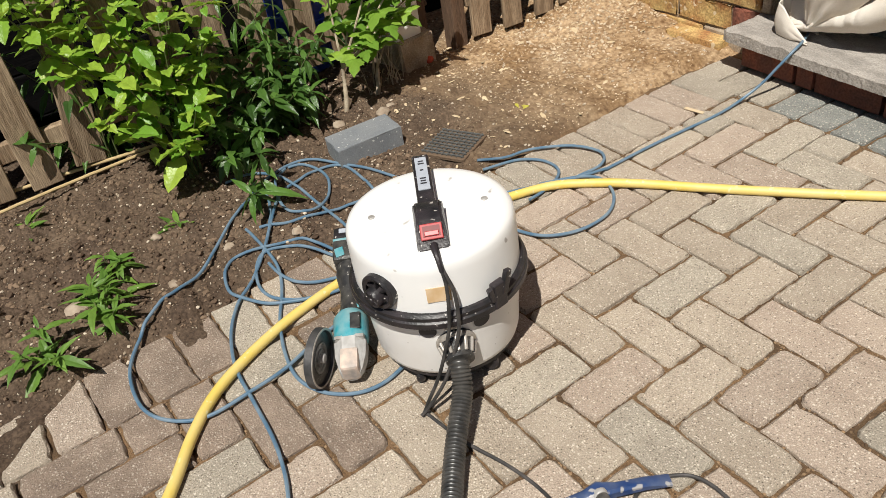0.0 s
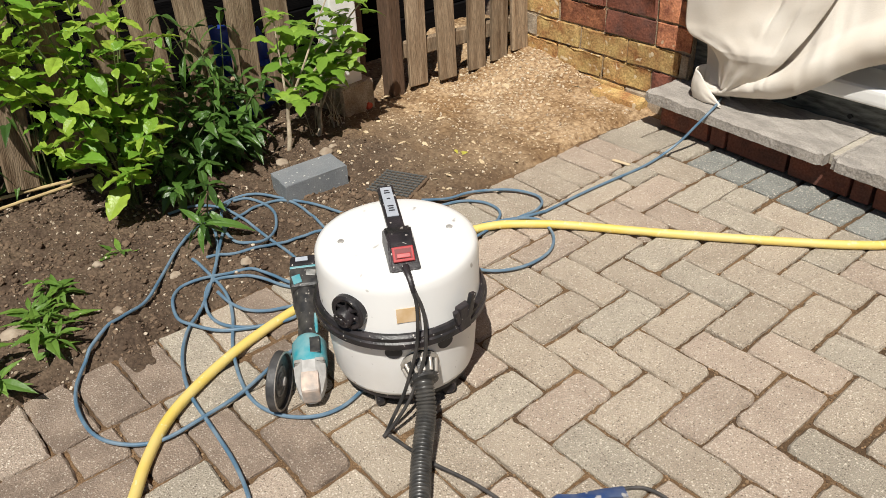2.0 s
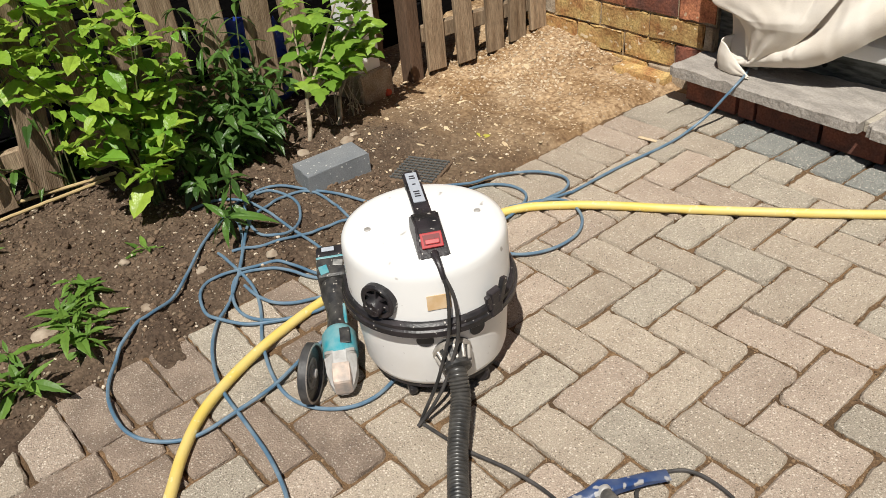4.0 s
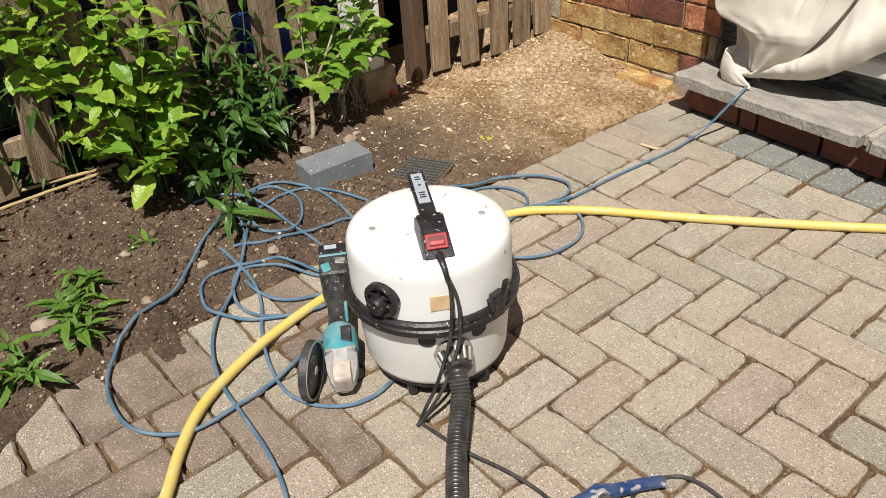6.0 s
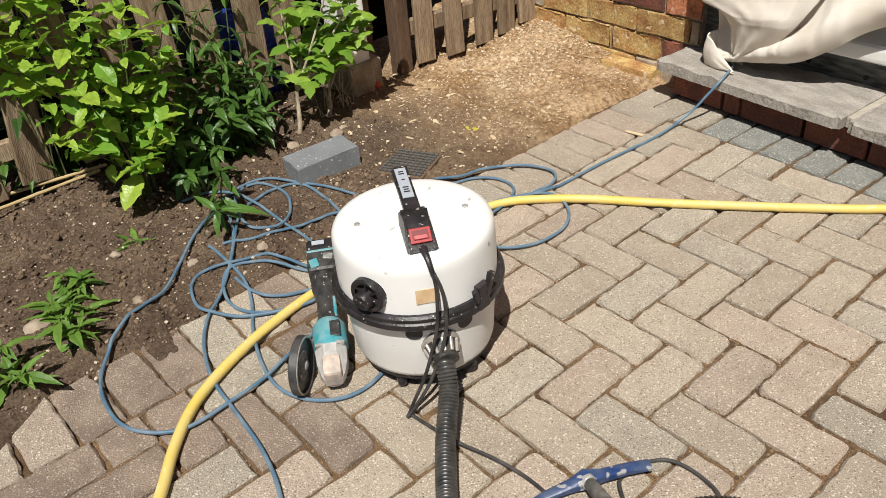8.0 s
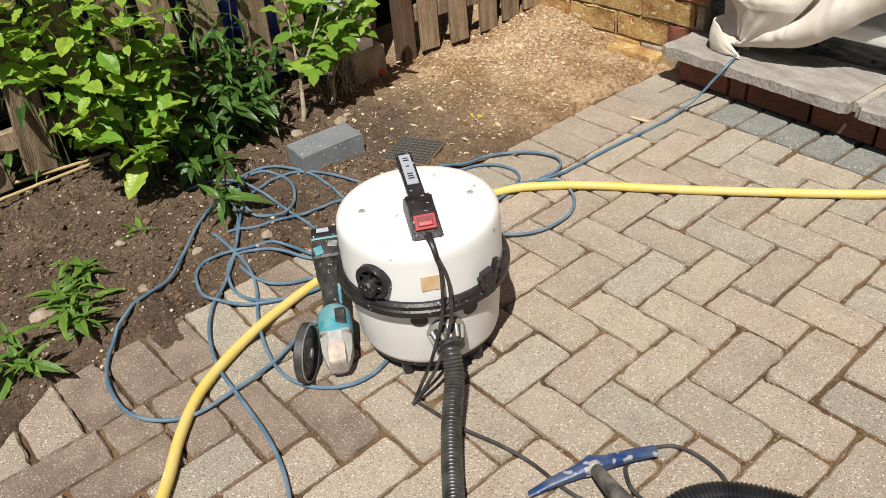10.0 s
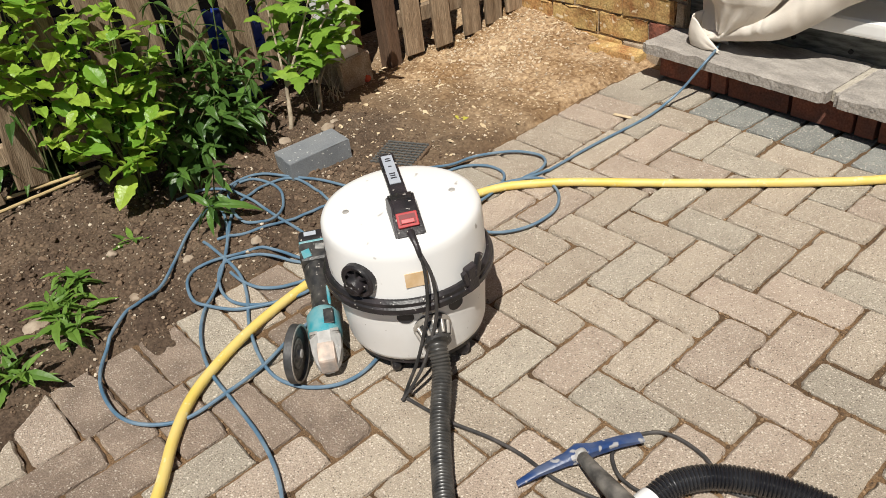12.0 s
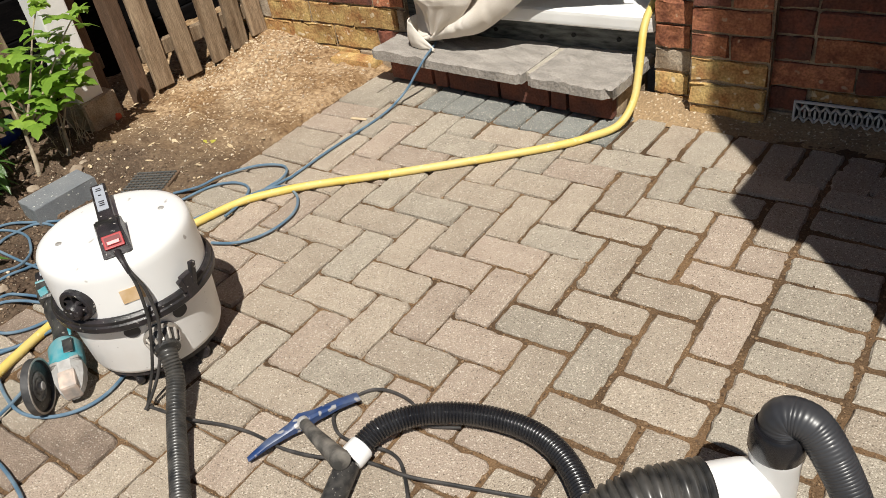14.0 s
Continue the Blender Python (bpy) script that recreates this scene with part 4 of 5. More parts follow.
stemmed_plant("shrub", "leafy bright green shrub leaning over the soil bed", "shrub", (-1.25, -0.12, 0.02),
              [(0.05, -0.12, 0.62), (0.12, 0.02, 0.50), (-0.05, 0.12, 0.60), (0.02, -0.3, 0.60), (0.14, -0.12, 0.40), (-0.05, -0.02, 0.75), (0.08, 0.1, 0.36), (0.03, 0.17, 0.48), (0.19, -0.04, 0.20), (-0.02, -0.2, 0.72), (0.08, -0.06, 0.56), (0.0, 0.08, 0.54), (-0.02, -0.1, 0.46), (0.05, -0.22, 0.42), (0.06, 0.13, 0.40), (0.17, 0.03, 0.28), (0.12, -0.2, 0.30)],
              OVATE, 0.035, 0.014, 21, 0.0035, start=0.42, scale=(0.4, 1.05), droop=(-28, 34), tip=4)
stemmed_plant("shrub", "leafy bright green shrub beside the picket fence", "shrub", (-1.50, -0.29, 0.02),
              [(0.11, -0.07, 0.62), (0.07, 0.10, 0.70), (0.19, 0.01, 0.50), (0.13, 0.06, 0.78), (0.22, -0.12, 0.66), (0.07, -0.16, 0.72)],
              OVATE, 0.038, 0.014, 22, 0.0025, start=0.58, scale=(0.45, 1.1), droop=(-28, 34), tip=4)
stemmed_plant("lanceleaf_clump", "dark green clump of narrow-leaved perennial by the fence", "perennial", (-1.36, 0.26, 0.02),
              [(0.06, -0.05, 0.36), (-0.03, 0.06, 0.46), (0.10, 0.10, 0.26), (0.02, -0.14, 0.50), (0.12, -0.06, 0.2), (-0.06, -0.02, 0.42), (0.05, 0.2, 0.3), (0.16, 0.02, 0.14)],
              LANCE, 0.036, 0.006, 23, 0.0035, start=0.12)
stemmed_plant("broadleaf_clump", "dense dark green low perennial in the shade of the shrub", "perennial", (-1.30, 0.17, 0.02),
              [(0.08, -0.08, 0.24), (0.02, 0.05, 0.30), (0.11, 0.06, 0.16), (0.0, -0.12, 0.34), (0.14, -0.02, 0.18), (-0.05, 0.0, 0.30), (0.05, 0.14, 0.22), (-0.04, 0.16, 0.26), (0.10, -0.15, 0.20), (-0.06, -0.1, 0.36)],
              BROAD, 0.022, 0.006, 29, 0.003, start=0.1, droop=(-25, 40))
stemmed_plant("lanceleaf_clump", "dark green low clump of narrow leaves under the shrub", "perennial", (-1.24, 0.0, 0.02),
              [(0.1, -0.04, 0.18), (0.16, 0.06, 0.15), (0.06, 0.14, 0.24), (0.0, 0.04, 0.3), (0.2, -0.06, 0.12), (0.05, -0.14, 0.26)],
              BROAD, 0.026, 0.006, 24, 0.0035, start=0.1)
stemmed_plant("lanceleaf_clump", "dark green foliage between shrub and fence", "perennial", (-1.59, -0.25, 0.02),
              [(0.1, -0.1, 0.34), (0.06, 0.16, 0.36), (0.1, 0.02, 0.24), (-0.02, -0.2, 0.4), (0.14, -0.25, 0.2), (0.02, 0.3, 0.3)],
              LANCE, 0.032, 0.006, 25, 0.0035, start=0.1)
dry = thing("dead_stalks", "bleached dead plant stalks standing against the post foot", "dead stalks", pose(-1.285, 0.60, 0.015))
rnd = random.Random(44)
for k in range(16):
    a, lean, h = rnd.uniform(0, 6.28), rnd.uniform(0.02, 0.09), rnd.uniform(0.07, 0.19)
    x, y = rnd.uniform(-0.03, 0.03), rnd.uniform(-0.07, 0.07)
    part("stalk", tube([(x, y, -0.02), (x + lean * 0.3 * math.cos(a), y + lean * 0.3 * math.sin(a), h * 0.5), (x + lean * math.cos(a), y + lean * math.sin(a), h)], 0.0022, 5, 0.02, taper=0.5), BARK, dry)
bm = bmesh.new()
bmesh.ops.create_icosphere(bm, subdivisions=2, radius=0.014)
for v in bm.verts:
    v.co *= 1 + 0.5 * noise.noise(v.co * 90)
red_scrap = part("petal_scrap", bm, RED_SCRAP, smooth=True)
red_scrap.matrix_world = pose(-1.345, 0.805, bed_height(-1.345, 0.805) + 0.01)
tagged(red_scrap, "crumpled orange-red scrap lying on the earth", "scrap")
sap = stemmed_plant("sapling", "young sapling with pale bark and lobed leaves", "sapling", (-1.235, 0.40, 0.02),
                    [(-0.06, 0.05, 0.44), (0.05, 0.20, 0.28), (-0.08, 0.16, 0.38), (0.06, 0.32, 0.46), (0.04, 0.22, 0.52), (0.04, 0.10, 0.22), (-0.04, 0.26, 0.40), (0.0, 0.30, 0.30)],
                    LOBED, 0.042, 0.03, 26, 0.0045, stem_mat=BARK, trunk=(-0.01, 0.025, 0.15), start=0.3, tip=6, scale=(0.7, 1.2), droop=(-30, 20))
stemmed_plant("sapling", "thin second sapling with pale bark and lobed leaves", "sapling", (-1.27, 0.54, 0.02),
              [(0.05, 0.12, 0.33), (0.0, 0.05, 0.28)], LOBED, 0.034, 0.03, 27, 0.0035, stem_mat=BARK, trunk=(0.0, 0.02, 0.10), start=0.3, tip=6, scale=(0.7, 1.2), droop=(-30, 20))
for k, (x, y, n, h) in enumerate(((-0.92, -0.47, 2, 0.09), (-0.73, -0.54, 3, 0.10), (-0.70, -0.70, 3, 0.09), (-1.30, -0.60, 2, 0.05), (-0.82, -0.49, 2, 0.08), (-1.02, -0.28, 1, 0.03))):
    rnd = random.Random(k)
    stemmed_plant("weed", "small fresh green weed growing in the soil", "weed", (x, y, 0.012),
                  [(rnd.uniform(-0.05, 0.05), rnd.uniform(-0.05, 0.05), h * rnd.uniform(0.5, 1)) for i in range(n)],
                  WEED, 0.040, 0.004, 60 + k, 0.002, scale=(0.45, 1.05), start=0.1, tip=2, droop=(-45, 20), group="weeds")
stemmed_plant("lanceleaf_clump", "trailing green shoots over the edge of the bed", "perennial", (-0.98, -0.02, 0.012),
              [(0.12, -0.06, 0.10), (0.02, 0.02, 0.15)], LANCE, 0.034, 0.005, 31, 0.003, start=0.1)

# ---- vacuum cleaner ----
VAC = pose(-0.158, 0.042, 0, 0, 0, -29.4)
vac = thing("vacuum_cleaner", "white drum vacuum cleaner with a black band and handle", "vacuum cleaner", VAC)
R = 0.166
part("drum", lathe([(0.0, 0.045), (0.140, 0.045), (0.147, 0.050), (0.150, 0.060), (R - 0.006, 0.196), (0.0, 0.196)], 72), BODY_LOWER, vac, smooth=True)
part("motor_head", lathe([(0.0, 0.216), (R - 0.002, 0.216), (R - 0.003, 0.306), (R - 0.0045, 0.322), (R - 0.009, 0.3315), (R - 0.018, 0.3370), (R - 0.030, 0.3395), (0.09, 0.341), (0.0, 0.3415)], 72), BODY_WHITE, vac, smooth=True)
part("band", lathe([(R - 0.010, 0.190), (R + 0.007, 0.189), (R + 0.012, 0.194), (R + 0.0125, 0.206), (R + 0.009, 0.209), (R + 0.009, 0.217), (R + 0.004, 0.222), (R - 0.01, 0.222)], 72), BLACK, vac, "black plastic rim band", smooth=True)
part("undertray", lathe([(0.0, 0.030), (0.132, 0.030), (0.142, 0.036), (0.142, 0.048), (0.0, 0.048)], 48), BLACK, vac, smooth=True)
for a in (35, 145, 215, 325):
    x, y = 0.125 * math.cos(radians(a)), 0.125 * math.sin(radians(a))
    wheel = part("castor", lathe([(0, -0.009), (0.014, -0.009), (0.018, -0.005), (0.018, 0.005), (0.014, 0.009), (0, 0.009)], 20, pose(x, y, 0.018, 90, 0, a + 40)), BLACK, vac, smooth=True)
    part("bracket", box(0.03, 0.022, 0.02, 0.004, 2, pose(x, y, 0.030, 0, 0, a + 40)), BLACK, wheel)
for y in (-0.108, 0.108):
    part("screw", lathe([(0, 0.3400), (0.0065, 0.3400), (0.0065, 0.3422), (0.005, 0.3432), (0, 0.3428)], 14, pose(0.0, y, 0)), STEEL, vac, smooth=True)
# handle: a strap from the rear foot to the switch box
handle = part("handle", box(0.022, 0.028, 0.040, 0.004, 2, pose(-0.135, 0, 0.33)), BLACK, vac, "black plastic carrying handle")
bm = box(0.185, 0.034, 0.013, 0.004, 2, pose(-0.052, 0, 0.361, 0, 0.8, 0))
part("grip", bm, BLACK, handle)
part("grip_label", box(0.118, 0.023, 0.0015, m=pose(-0.072, 0, 0.3745, 0, 0.8, 0)), LABEL_GREY, handle, "grey printed grip label")
for k, (dx, w) in enumerate(((-0.115, 0.010), (-0.106, 0.012), (-0.082, 0.007), (-0.052, 0.012), (-0.043, 0.010), (-0.034, 0.012))):
    part("print_bar", box(0.004, w, 0.0006, m=pose(dx, 0, 0.3762 + (-0.072 - dx) * 0.014, 0, 0.8, 0)), INK, handle)
housing = bmesh.new()
prof = [(0.022, 0.330), (0.022, 0.369), (0.034, 0.378), (0.076, 0.378), (0.092, 0.372), (0.136, 0.340), (0.136, 0.325)]
left = [housing.verts.new((x, -0.030 + (0.006 if z > 0.37 else 0), z)) for x, z in prof]
right = [housing.verts.new((x, 0.030 - (0.006 if z > 0.37 else 0), z)) for x, z in prof]
housing.faces.new(left[::-1])
housing.faces.new(right)
for i in range(len(prof)):
    j = (i + 1) % len(prof)
    housing.faces.new((left[i], left[j], right[j], right[i]))
bmesh.ops.recalc_face_normals(housing, faces=housing.faces)
bmesh.ops.bevel(housing, geom=housing.edges[:], offset=0.004, segments=2, affect="EDGES")
box_ob = part("switch_box", housing, BLACK, vac, "black switch housing", smooth=True)
sw = pose(0.108, 0, 0.3605, 0, 36.0, 0)
part("switch_bezel", box(0.030, 0.040, 0.006, 0.0015, 2, sw), RED_SWITCH, box_ob, "red rocker switch")
# no hollow is modelled: the recess's shade is the plate's darker red
part("switch_recess", box(0.020, 0.031, 0.0012, m=sw @ pose(0.0, 0, 0.0057)), RED_RECESS_SHADE, box_ob, "flat darker red plate for the shade in the switch recess")
part("switch_rocker", box(0.009, 0.026, 0.004, 0.0012, 2, sw @ pose(0.0045, 0, 0.0062, 0, 8, 0)), RED_SWITCH, box_ob)
part("cord_gland", tube([(0.126, 0, 0.345), (0.138, 0.001, 0.3435), (0.150, 0.003, 0.339), (0.161, 0.005, 0.329), (0.168, 0.007, 0.315)], 0.0078, 10, 0.004, taper=0.6), BLACK, box_ob)


def on_drum(angle, z, r=R):
    """A pose on the drum's side: x outwards at that angle, z up."""
    return pose(0, 0, 0, 0, 0, angle) @ pose(r, 0, z)


# air outlet with vanes
outlet = part("outlet_ring", lathe([(0.026, -0.004), (0.037, -0.004), (0.037, 0.010), (0.033, 0.014), (0.026, 0.012)], 32, on_drum(-42, 0.262, R - 0.004) @ pose(0, 0, 0, 0, 90, 0)), BLACK, vac, "black round air outlet", smooth=True)
part("outlet_disc", lathe([(0, 0.0), (0.025, 0.0), (0.025, 0.002), (0, 0.002)], 24, on_drum(-42, 0.262, R - 0.003) @ pose(0, 0, 0, 0, 90, 0)), VOID, outlet)
part("outlet_hub", lathe([(0, 0.026), (0.006, 0.026), (0.007, 0.0235), (0.017, 0.0235), (0.0195, 0.020), (0.0195, 0.0), (0, 0.0)], 28, on_drum(-44, 0.254, R - 0.003) @ pose(0, 0, 0, 0, 98, 0)), BLACK, outlet, "black round cap", smooth=True)
for a in range(20, 380, 45):
    part("cap_rib", box(0.0022, 0.0022, 0.010, m=on_drum(-44, 0.254, R + 0.0205) @ pose(0, 0, 0, 0, 8, 0) @ pose(0, 0, 0, a, 0, 0) @ pose(0, 0, 0.006)), BLACK, outlet)
for a in range(0, 360, 60):
    part("vane", box(0.012, 0.003, 0.024, m=on_drum(-42, 0.262, R - 0.002) @ pose(0, 0, 0, a, 0, 0) @ pose(0.004, 0, 0.004)), BLACK, outlet)
for a in (36, 205):
    clip = part("clip", box(0.016, 0.030, 0.055, 0.003, 2, on_drum(a, 0.196, R + 0.008)), BLACK, vac, "black spring clip")
    part("clip_lever", box(0.010, 0.014, 0.050, 0.002, 2, on_drum(a + 3, 0.222, R + 0.012) @ pose(0, 0, 0, -14, 4, 0)), BLACK, clip)
    part("clip_lever", box(0.010, 0.010, 0.034, 0.002, 2, on_drum(a - 5, 0.216, R + 0.010) @ pose(0, 0, 0, 14, 4, 0)), BLACK, clip)
part("catch_plate", box(0.004, 0.026, 0.034, 0.001, 1, on_drum(2, 0.182, R + 0.004)), CHROME_DIRTY, vac, "small metal catch")
part("paper_label", box(0.0012, 0.044, 0.032, m=on_drum(-2, 0.248, R - 0.0015)), TAPE, vac, "peeling brown paper label")
# inlet socket and the dark oval marks either side
inlet_pose = on_drum(4, 0.136, R - 0.016) @ pose(0, 0, 0, 0, 112, 0)
inlet = part("inlet_socket", lathe([(0.030, -0.010), (0.0365, -0.004), (0.0375, 0.004), (0.035, 0.008), (0.0325, 0.010), (0.0255, 0.036), (0.0275, 0.038), (0.0275, 0.044), (0.022, 0.046), (0.0, 0.046)], 36, inlet_pose), GRIND_GREY, vac, "dusty metal hose inlet", smooth=True)
for k in range(12):
    a = radians(k * 30)
    rib = inlet_pose @ pose(0, 0, 0, 0, 0, k * 30) @ pose(0.0315, 0, 0.022, 0, -15, 0) @ pose(0, 0, -0.014)
    part("inlet_rib", box(0.006, 0.0065, 0.028, 0.0015, 1, rib), CHROME_DIRTY, inlet)
part("inlet_lip", lathe([(0.0355, -0.003), (0.0385, 0.0), (0.0385, 0.006), (0.0345, 0.0095)], 36, inlet_pose), CHROME_DIRTY, inlet, "worn pale rim", smooth=True)
for a in (-14, 24):
    bm = lathe([(0, 0.0), (0.017, 0.0), (0.017, 0.0012), (0, 0.0014)], 24, Matrix.Diagonal((1, 1, 1, 1)))
    part("oval_mark", bm, INK, vac, "plain black oval mark").matrix_basis = on_drum(a, 0.172, 0.1585) @ pose(0, 0, 0, 0, 92, 0) @ Matrix.Diagonal((0.9, 1, 1, 1))
hose_pts = [VAC @ Vector(p) for p in ((0.172, 0.012, 0.124), (0.20, 0.010, 0.112), (0.235, 0.006, 0.080))] + [Vector(p) for p in ((0.112, -0.134, 0.046), (0.192, -0.203, 0.029), (0.292, -0.280, 0.027), (0.415, -0.366, 0.026), (0.56, -0.48, 0.026), (0.66, -0.56, 0.026))]
hose = part("vacuum_hose", tube(hose_pts, 0.0200, 18, rib=0.0034, pitch=0.0075), HOSE_DUSTY, smooth=True)
tagged(hose, "dusty black ribbed vacuum hose from the drum's inlet", "hose")

# ---- angle grinder leaning against the drum ----
G0, G1 = Vector((-0.215, -0.163, 0.044)), Vector((-0.46, -0.012, 0.105))
way = (G1 - G0).normalized()
grinder = thing("angle_grinder", "dusty teal and black angle grinder leaning against the vacuum", "angle grinder", aim(G0, way) @ Matrix.Diagonal((1.1, 1.1, 1.3, 1)))
part("gear_head", lathe([(0, -0.036), (0.018, -0.034), (0.024, -0.026), (0.031, -0.004), (0.033, 0.024), (0, 0.024)], 8, pose(0, 0, 0, 0, 0, 22)), ALLOY, grinder, "dusty pale metal gear head")
part("gear_flange", box(0.058, 0.058, 0.006, 0.006, 2, pose(0, 0, 0.021)), STEEL, grinder)
part("gear_nose", box(0.034, 0.044, 0.040, 0.006, 2, pose(0, 0.008, -0.036)), PINK_CAST, grinder)
part("motor_housing", lathe([(0, 0.024), (0.031, 0.024), (0.034, 0.034), (0.034, 0.072), (0.027, 0.082), (0, 0.082)], 24), TEAL, grinder, "teal motor housing", smooth=True)
part("rating_label", box(0.026, 0.004, 0.032, 0.001, 1, m=pose(-0.010, 0.0315, 0.036)), GRIND_GREY, grinder)
part("grip_body", lathe([(0, 0.080), (0.0245, 0.080), (0.0205, 0.100), (0.0205, 0.130), (0.025, 0.150), (0.029, 0.168), (0.028, 0.19), (0, 0.19)], 20), GRIND_GREY, grinder, "dusty dark rubber grip", smooth=True)
part("battery_foot", box(0.062, 0.072, 0.052, 0.010, 3, pose(0, 0, 0.185)), GRIND_GREY, grinder)
part("battery", box(0.060, 0.066, 0.030, 0.008, 2, pose(0, 0, 0.232)), BLACK, grinder, "black battery pack")
part("battery_trim", box(0.058, 0.004, 0.005, 0.001, 1, pose(0, 0.0350, 0.2265)), TEAL, grinder)
part("side_patch", box(0.018, 0.005, 0.020, 0.001, 1, pose(0.013, 0.0350, 0.190, 0, 14, 0)), TEAL, grinder)
part("side_patch", box(0.020, 0.005, 0.014, 0.001, 1, pose(-0.013, 0.0350, 0.206, 0, -12, 0)), CLEAR_CASE, grinder, "scuffed grey cover")
part("switch_slide", box(0.006, 0.010, 0.045, 0.002, 1, pose(-0.017, 0.012, 0.088)), TEAL, grinder)
part("battery_label", box(0.026, 0.003, 0.010, m=pose(0.004, 0.0325, 0.246)), LABEL_GREY, grinder)
D0 = Vector((-0.240, -0.222, 0.064))
axis = Vector((0.735, 0.675, -0.02)).normalized()
dm = grinder.matrix_world.inverted() @ aim(D0, axis)
guard = part("disc_guard", lathe([(0.0, 0.0), (0.055, 0.0), (0.0565, 0.010), (0.0625, 0.010), (0.0625, -0.006), (0.057, -0.009), (0.0, -0.009)], 48, dm), GUARD, grinder, "scuffed black disc guard", smooth=True)
part("guard_ring", lathe([(0.0570, 0.0095), (0.0575, 0.0112), (0.0612, 0.0112), (0.0622, 0.0095)], 48, dm), CHROME_DIRTY, guard, "worn bright edge", smooth=True)
part("guard_clamp", lathe([(0.0, 0.006), (0.018, 0.006), (0.020, 0.003), (0.027, 0.003), (0.029, 0.0055), (0.0325, 0.0055), (0.034, 0.001), (0.0, 0.001)], 28, dm), SCUFFED, guard, "dusty steel clamp", smooth=True)
part("spindle_boss", lathe([(0.0, 0.014), (0.008, 0.014), (0.010, 0.012), (0.010, 0.006), (0.0, 0.006)], 20, dm), STEEL, guard, smooth=True)
part("cutting_disc", lathe([(0.0345, 0.0025), (0.0545, 0.0025), (0.0545, 0.0045), (0.0345, 0.0045)], 40, dm), GRIND_GREY, grinder, smooth=True)


# ---- cables and hoses on the ground ----
def lay(points, z, lift=0.0015):
    """Plan points to places at a height; a third number gives a height of its own."""
    return [(p[0], p[1], p[2] if len(p) > 2 else max(z, bed_height(p[0], p[1]) + 0.007 if p[0] < -0.63 else z)) for p in points]


def over_soil(points, radius):
    """The line eased up wherever the soil of the bed stands higher than it."""
    pts = spline(points, 0.025)
    need = [max(bed_height(q.x + dx, q.y + dy) for dx, dy in ((0, 0), (0.006, 0), (-0.006, 0), (0, 0.006), (0, -0.006))) + radius * 0.8 if q.x < -0.42 else -1.0 for q in pts]
    for i, q in enumerate(pts):
        q.z = max([q.z] + [n - 0.004 * abs(i - j) for j, n in enumerate(need[max(0, i - 3):i + 4], max(0, i - 3))])
    return pts


def line(name, label, category, runs, radius, mat, z, group="", seg=8):
    """One long cable or hose; each visible run is a strand of it."""
    root = thing(name, label, category, group=group)
    for k, run in enumerate(runs):
        part("strand", tube(over_soil(lay(run, z + 0.0018 * (k % 3)), radius), radius, seg, 0.01), mat, root, smooth=True)
    return root


RUN_A0 = [(-0.345, 1.50, 0.143), (-0.322, 1.44, 0.146), (-0.311, 1.385, 0.140), (-0.333, 1.343, 0.092), (-0.356, 1.318, 0.050), (-0.380, 1.26, 0.012), (-0.380, 1.147), (-0.397, 0.928), (-0.401, 0.738)]
RUN_A = [(-0.401, 0.738), (-0.427, 0.651), (-0.463, 0.576), (-0.490, 0.516), (-0.536, 0.412)]
RUN_R1 = [(-0.678, 0.512), (-0.650, 0.586), (-0.629, 0.668), (-0.555, 0.760), (-0.468, 0.787), (-0.423, 0.739), (-0.427, 0.651)]
RUN_R2 = [(-0.649, 0.508), (-0.616, 0.610), (-0.555, 0.655), (-0.492, 0.649), (-0.459, 0.606), (-0.442, 0.546), (-0.439, 0.500)]
RUN_R3 = [(-0.474, 0.565), (-0.429, 0.653), (-0.380, 0.693), (-0.301, 0.666), (-0.249, 0.598), (-0.242, 0.512), (-0.268, 0.446), (-0.309, 0.407), (-0.369, 0.384)]
RUN_B = [(-0.768, 0.306), (-0.866, 0.264), (-0.955, 0.224), (-1.025, 0.169), (-1.056, 0.111), (-1.029, 0.022), (-0.977, -0.057), (-0.916, -0.138), (-0.826, -0.227), (-0.754, -0.308), (-0.703, -0.423), (-0.631, -0.504), (-0.540, -0.548), (-0.426, -0.556), (-0.352, -0.522), (-0.308, -0.458), (-0.311, -0.357), (-0.322, -0.272), (-0.354, -0.176), (-0.375, -0.081)]
RUN_C = [(-0.849, -0.129), (-0.718, -0.124), (-0.648, -0.133), (-0.569, -0.164), (-0.475, -0.214), (-0.368, -0.253), (-0.274, -0.266), (-0.198, -0.238), (-0.153, -0.185), (-0.144, -0.128), (-0.159, -0.070)]
RUN_D = [(-0.728, 0.220), (-0.842, 0.229), (-0.937, 0.223), (-0.974, 0.177), (-0.963, 0.087), (-0.917, 0.002), (-0.813, -0.074), (-0.725, -0.142), (-0.656, -0.206), (-0.606, -0.262), (-0.519, -0.317), (-0.405, -0.355), (-0.281, -0.367), (-0.169, -0.377), (-0.090, -0.392), (-0.036, -0.409), (0.009, -0.429), (0.049, -0.455), (0.10, -0.50), (0.14, -0.56)]
RUN_E = [(-0.530, 0.039), (-0.600, 0.017), (-0.649, -0.000), (-0.709, -0.032), (-0.739, -0.081), (-0.756, -0.152), (-0.768, -0.204), (-0.725, -0.244), (-0.663, -0.262), (-0.618, -0.249), (-0.555, -0.215), (-0.521, -0.174), (-0.489, -0.117), (-0.470, -0.056), (-0.481, 0.007)]
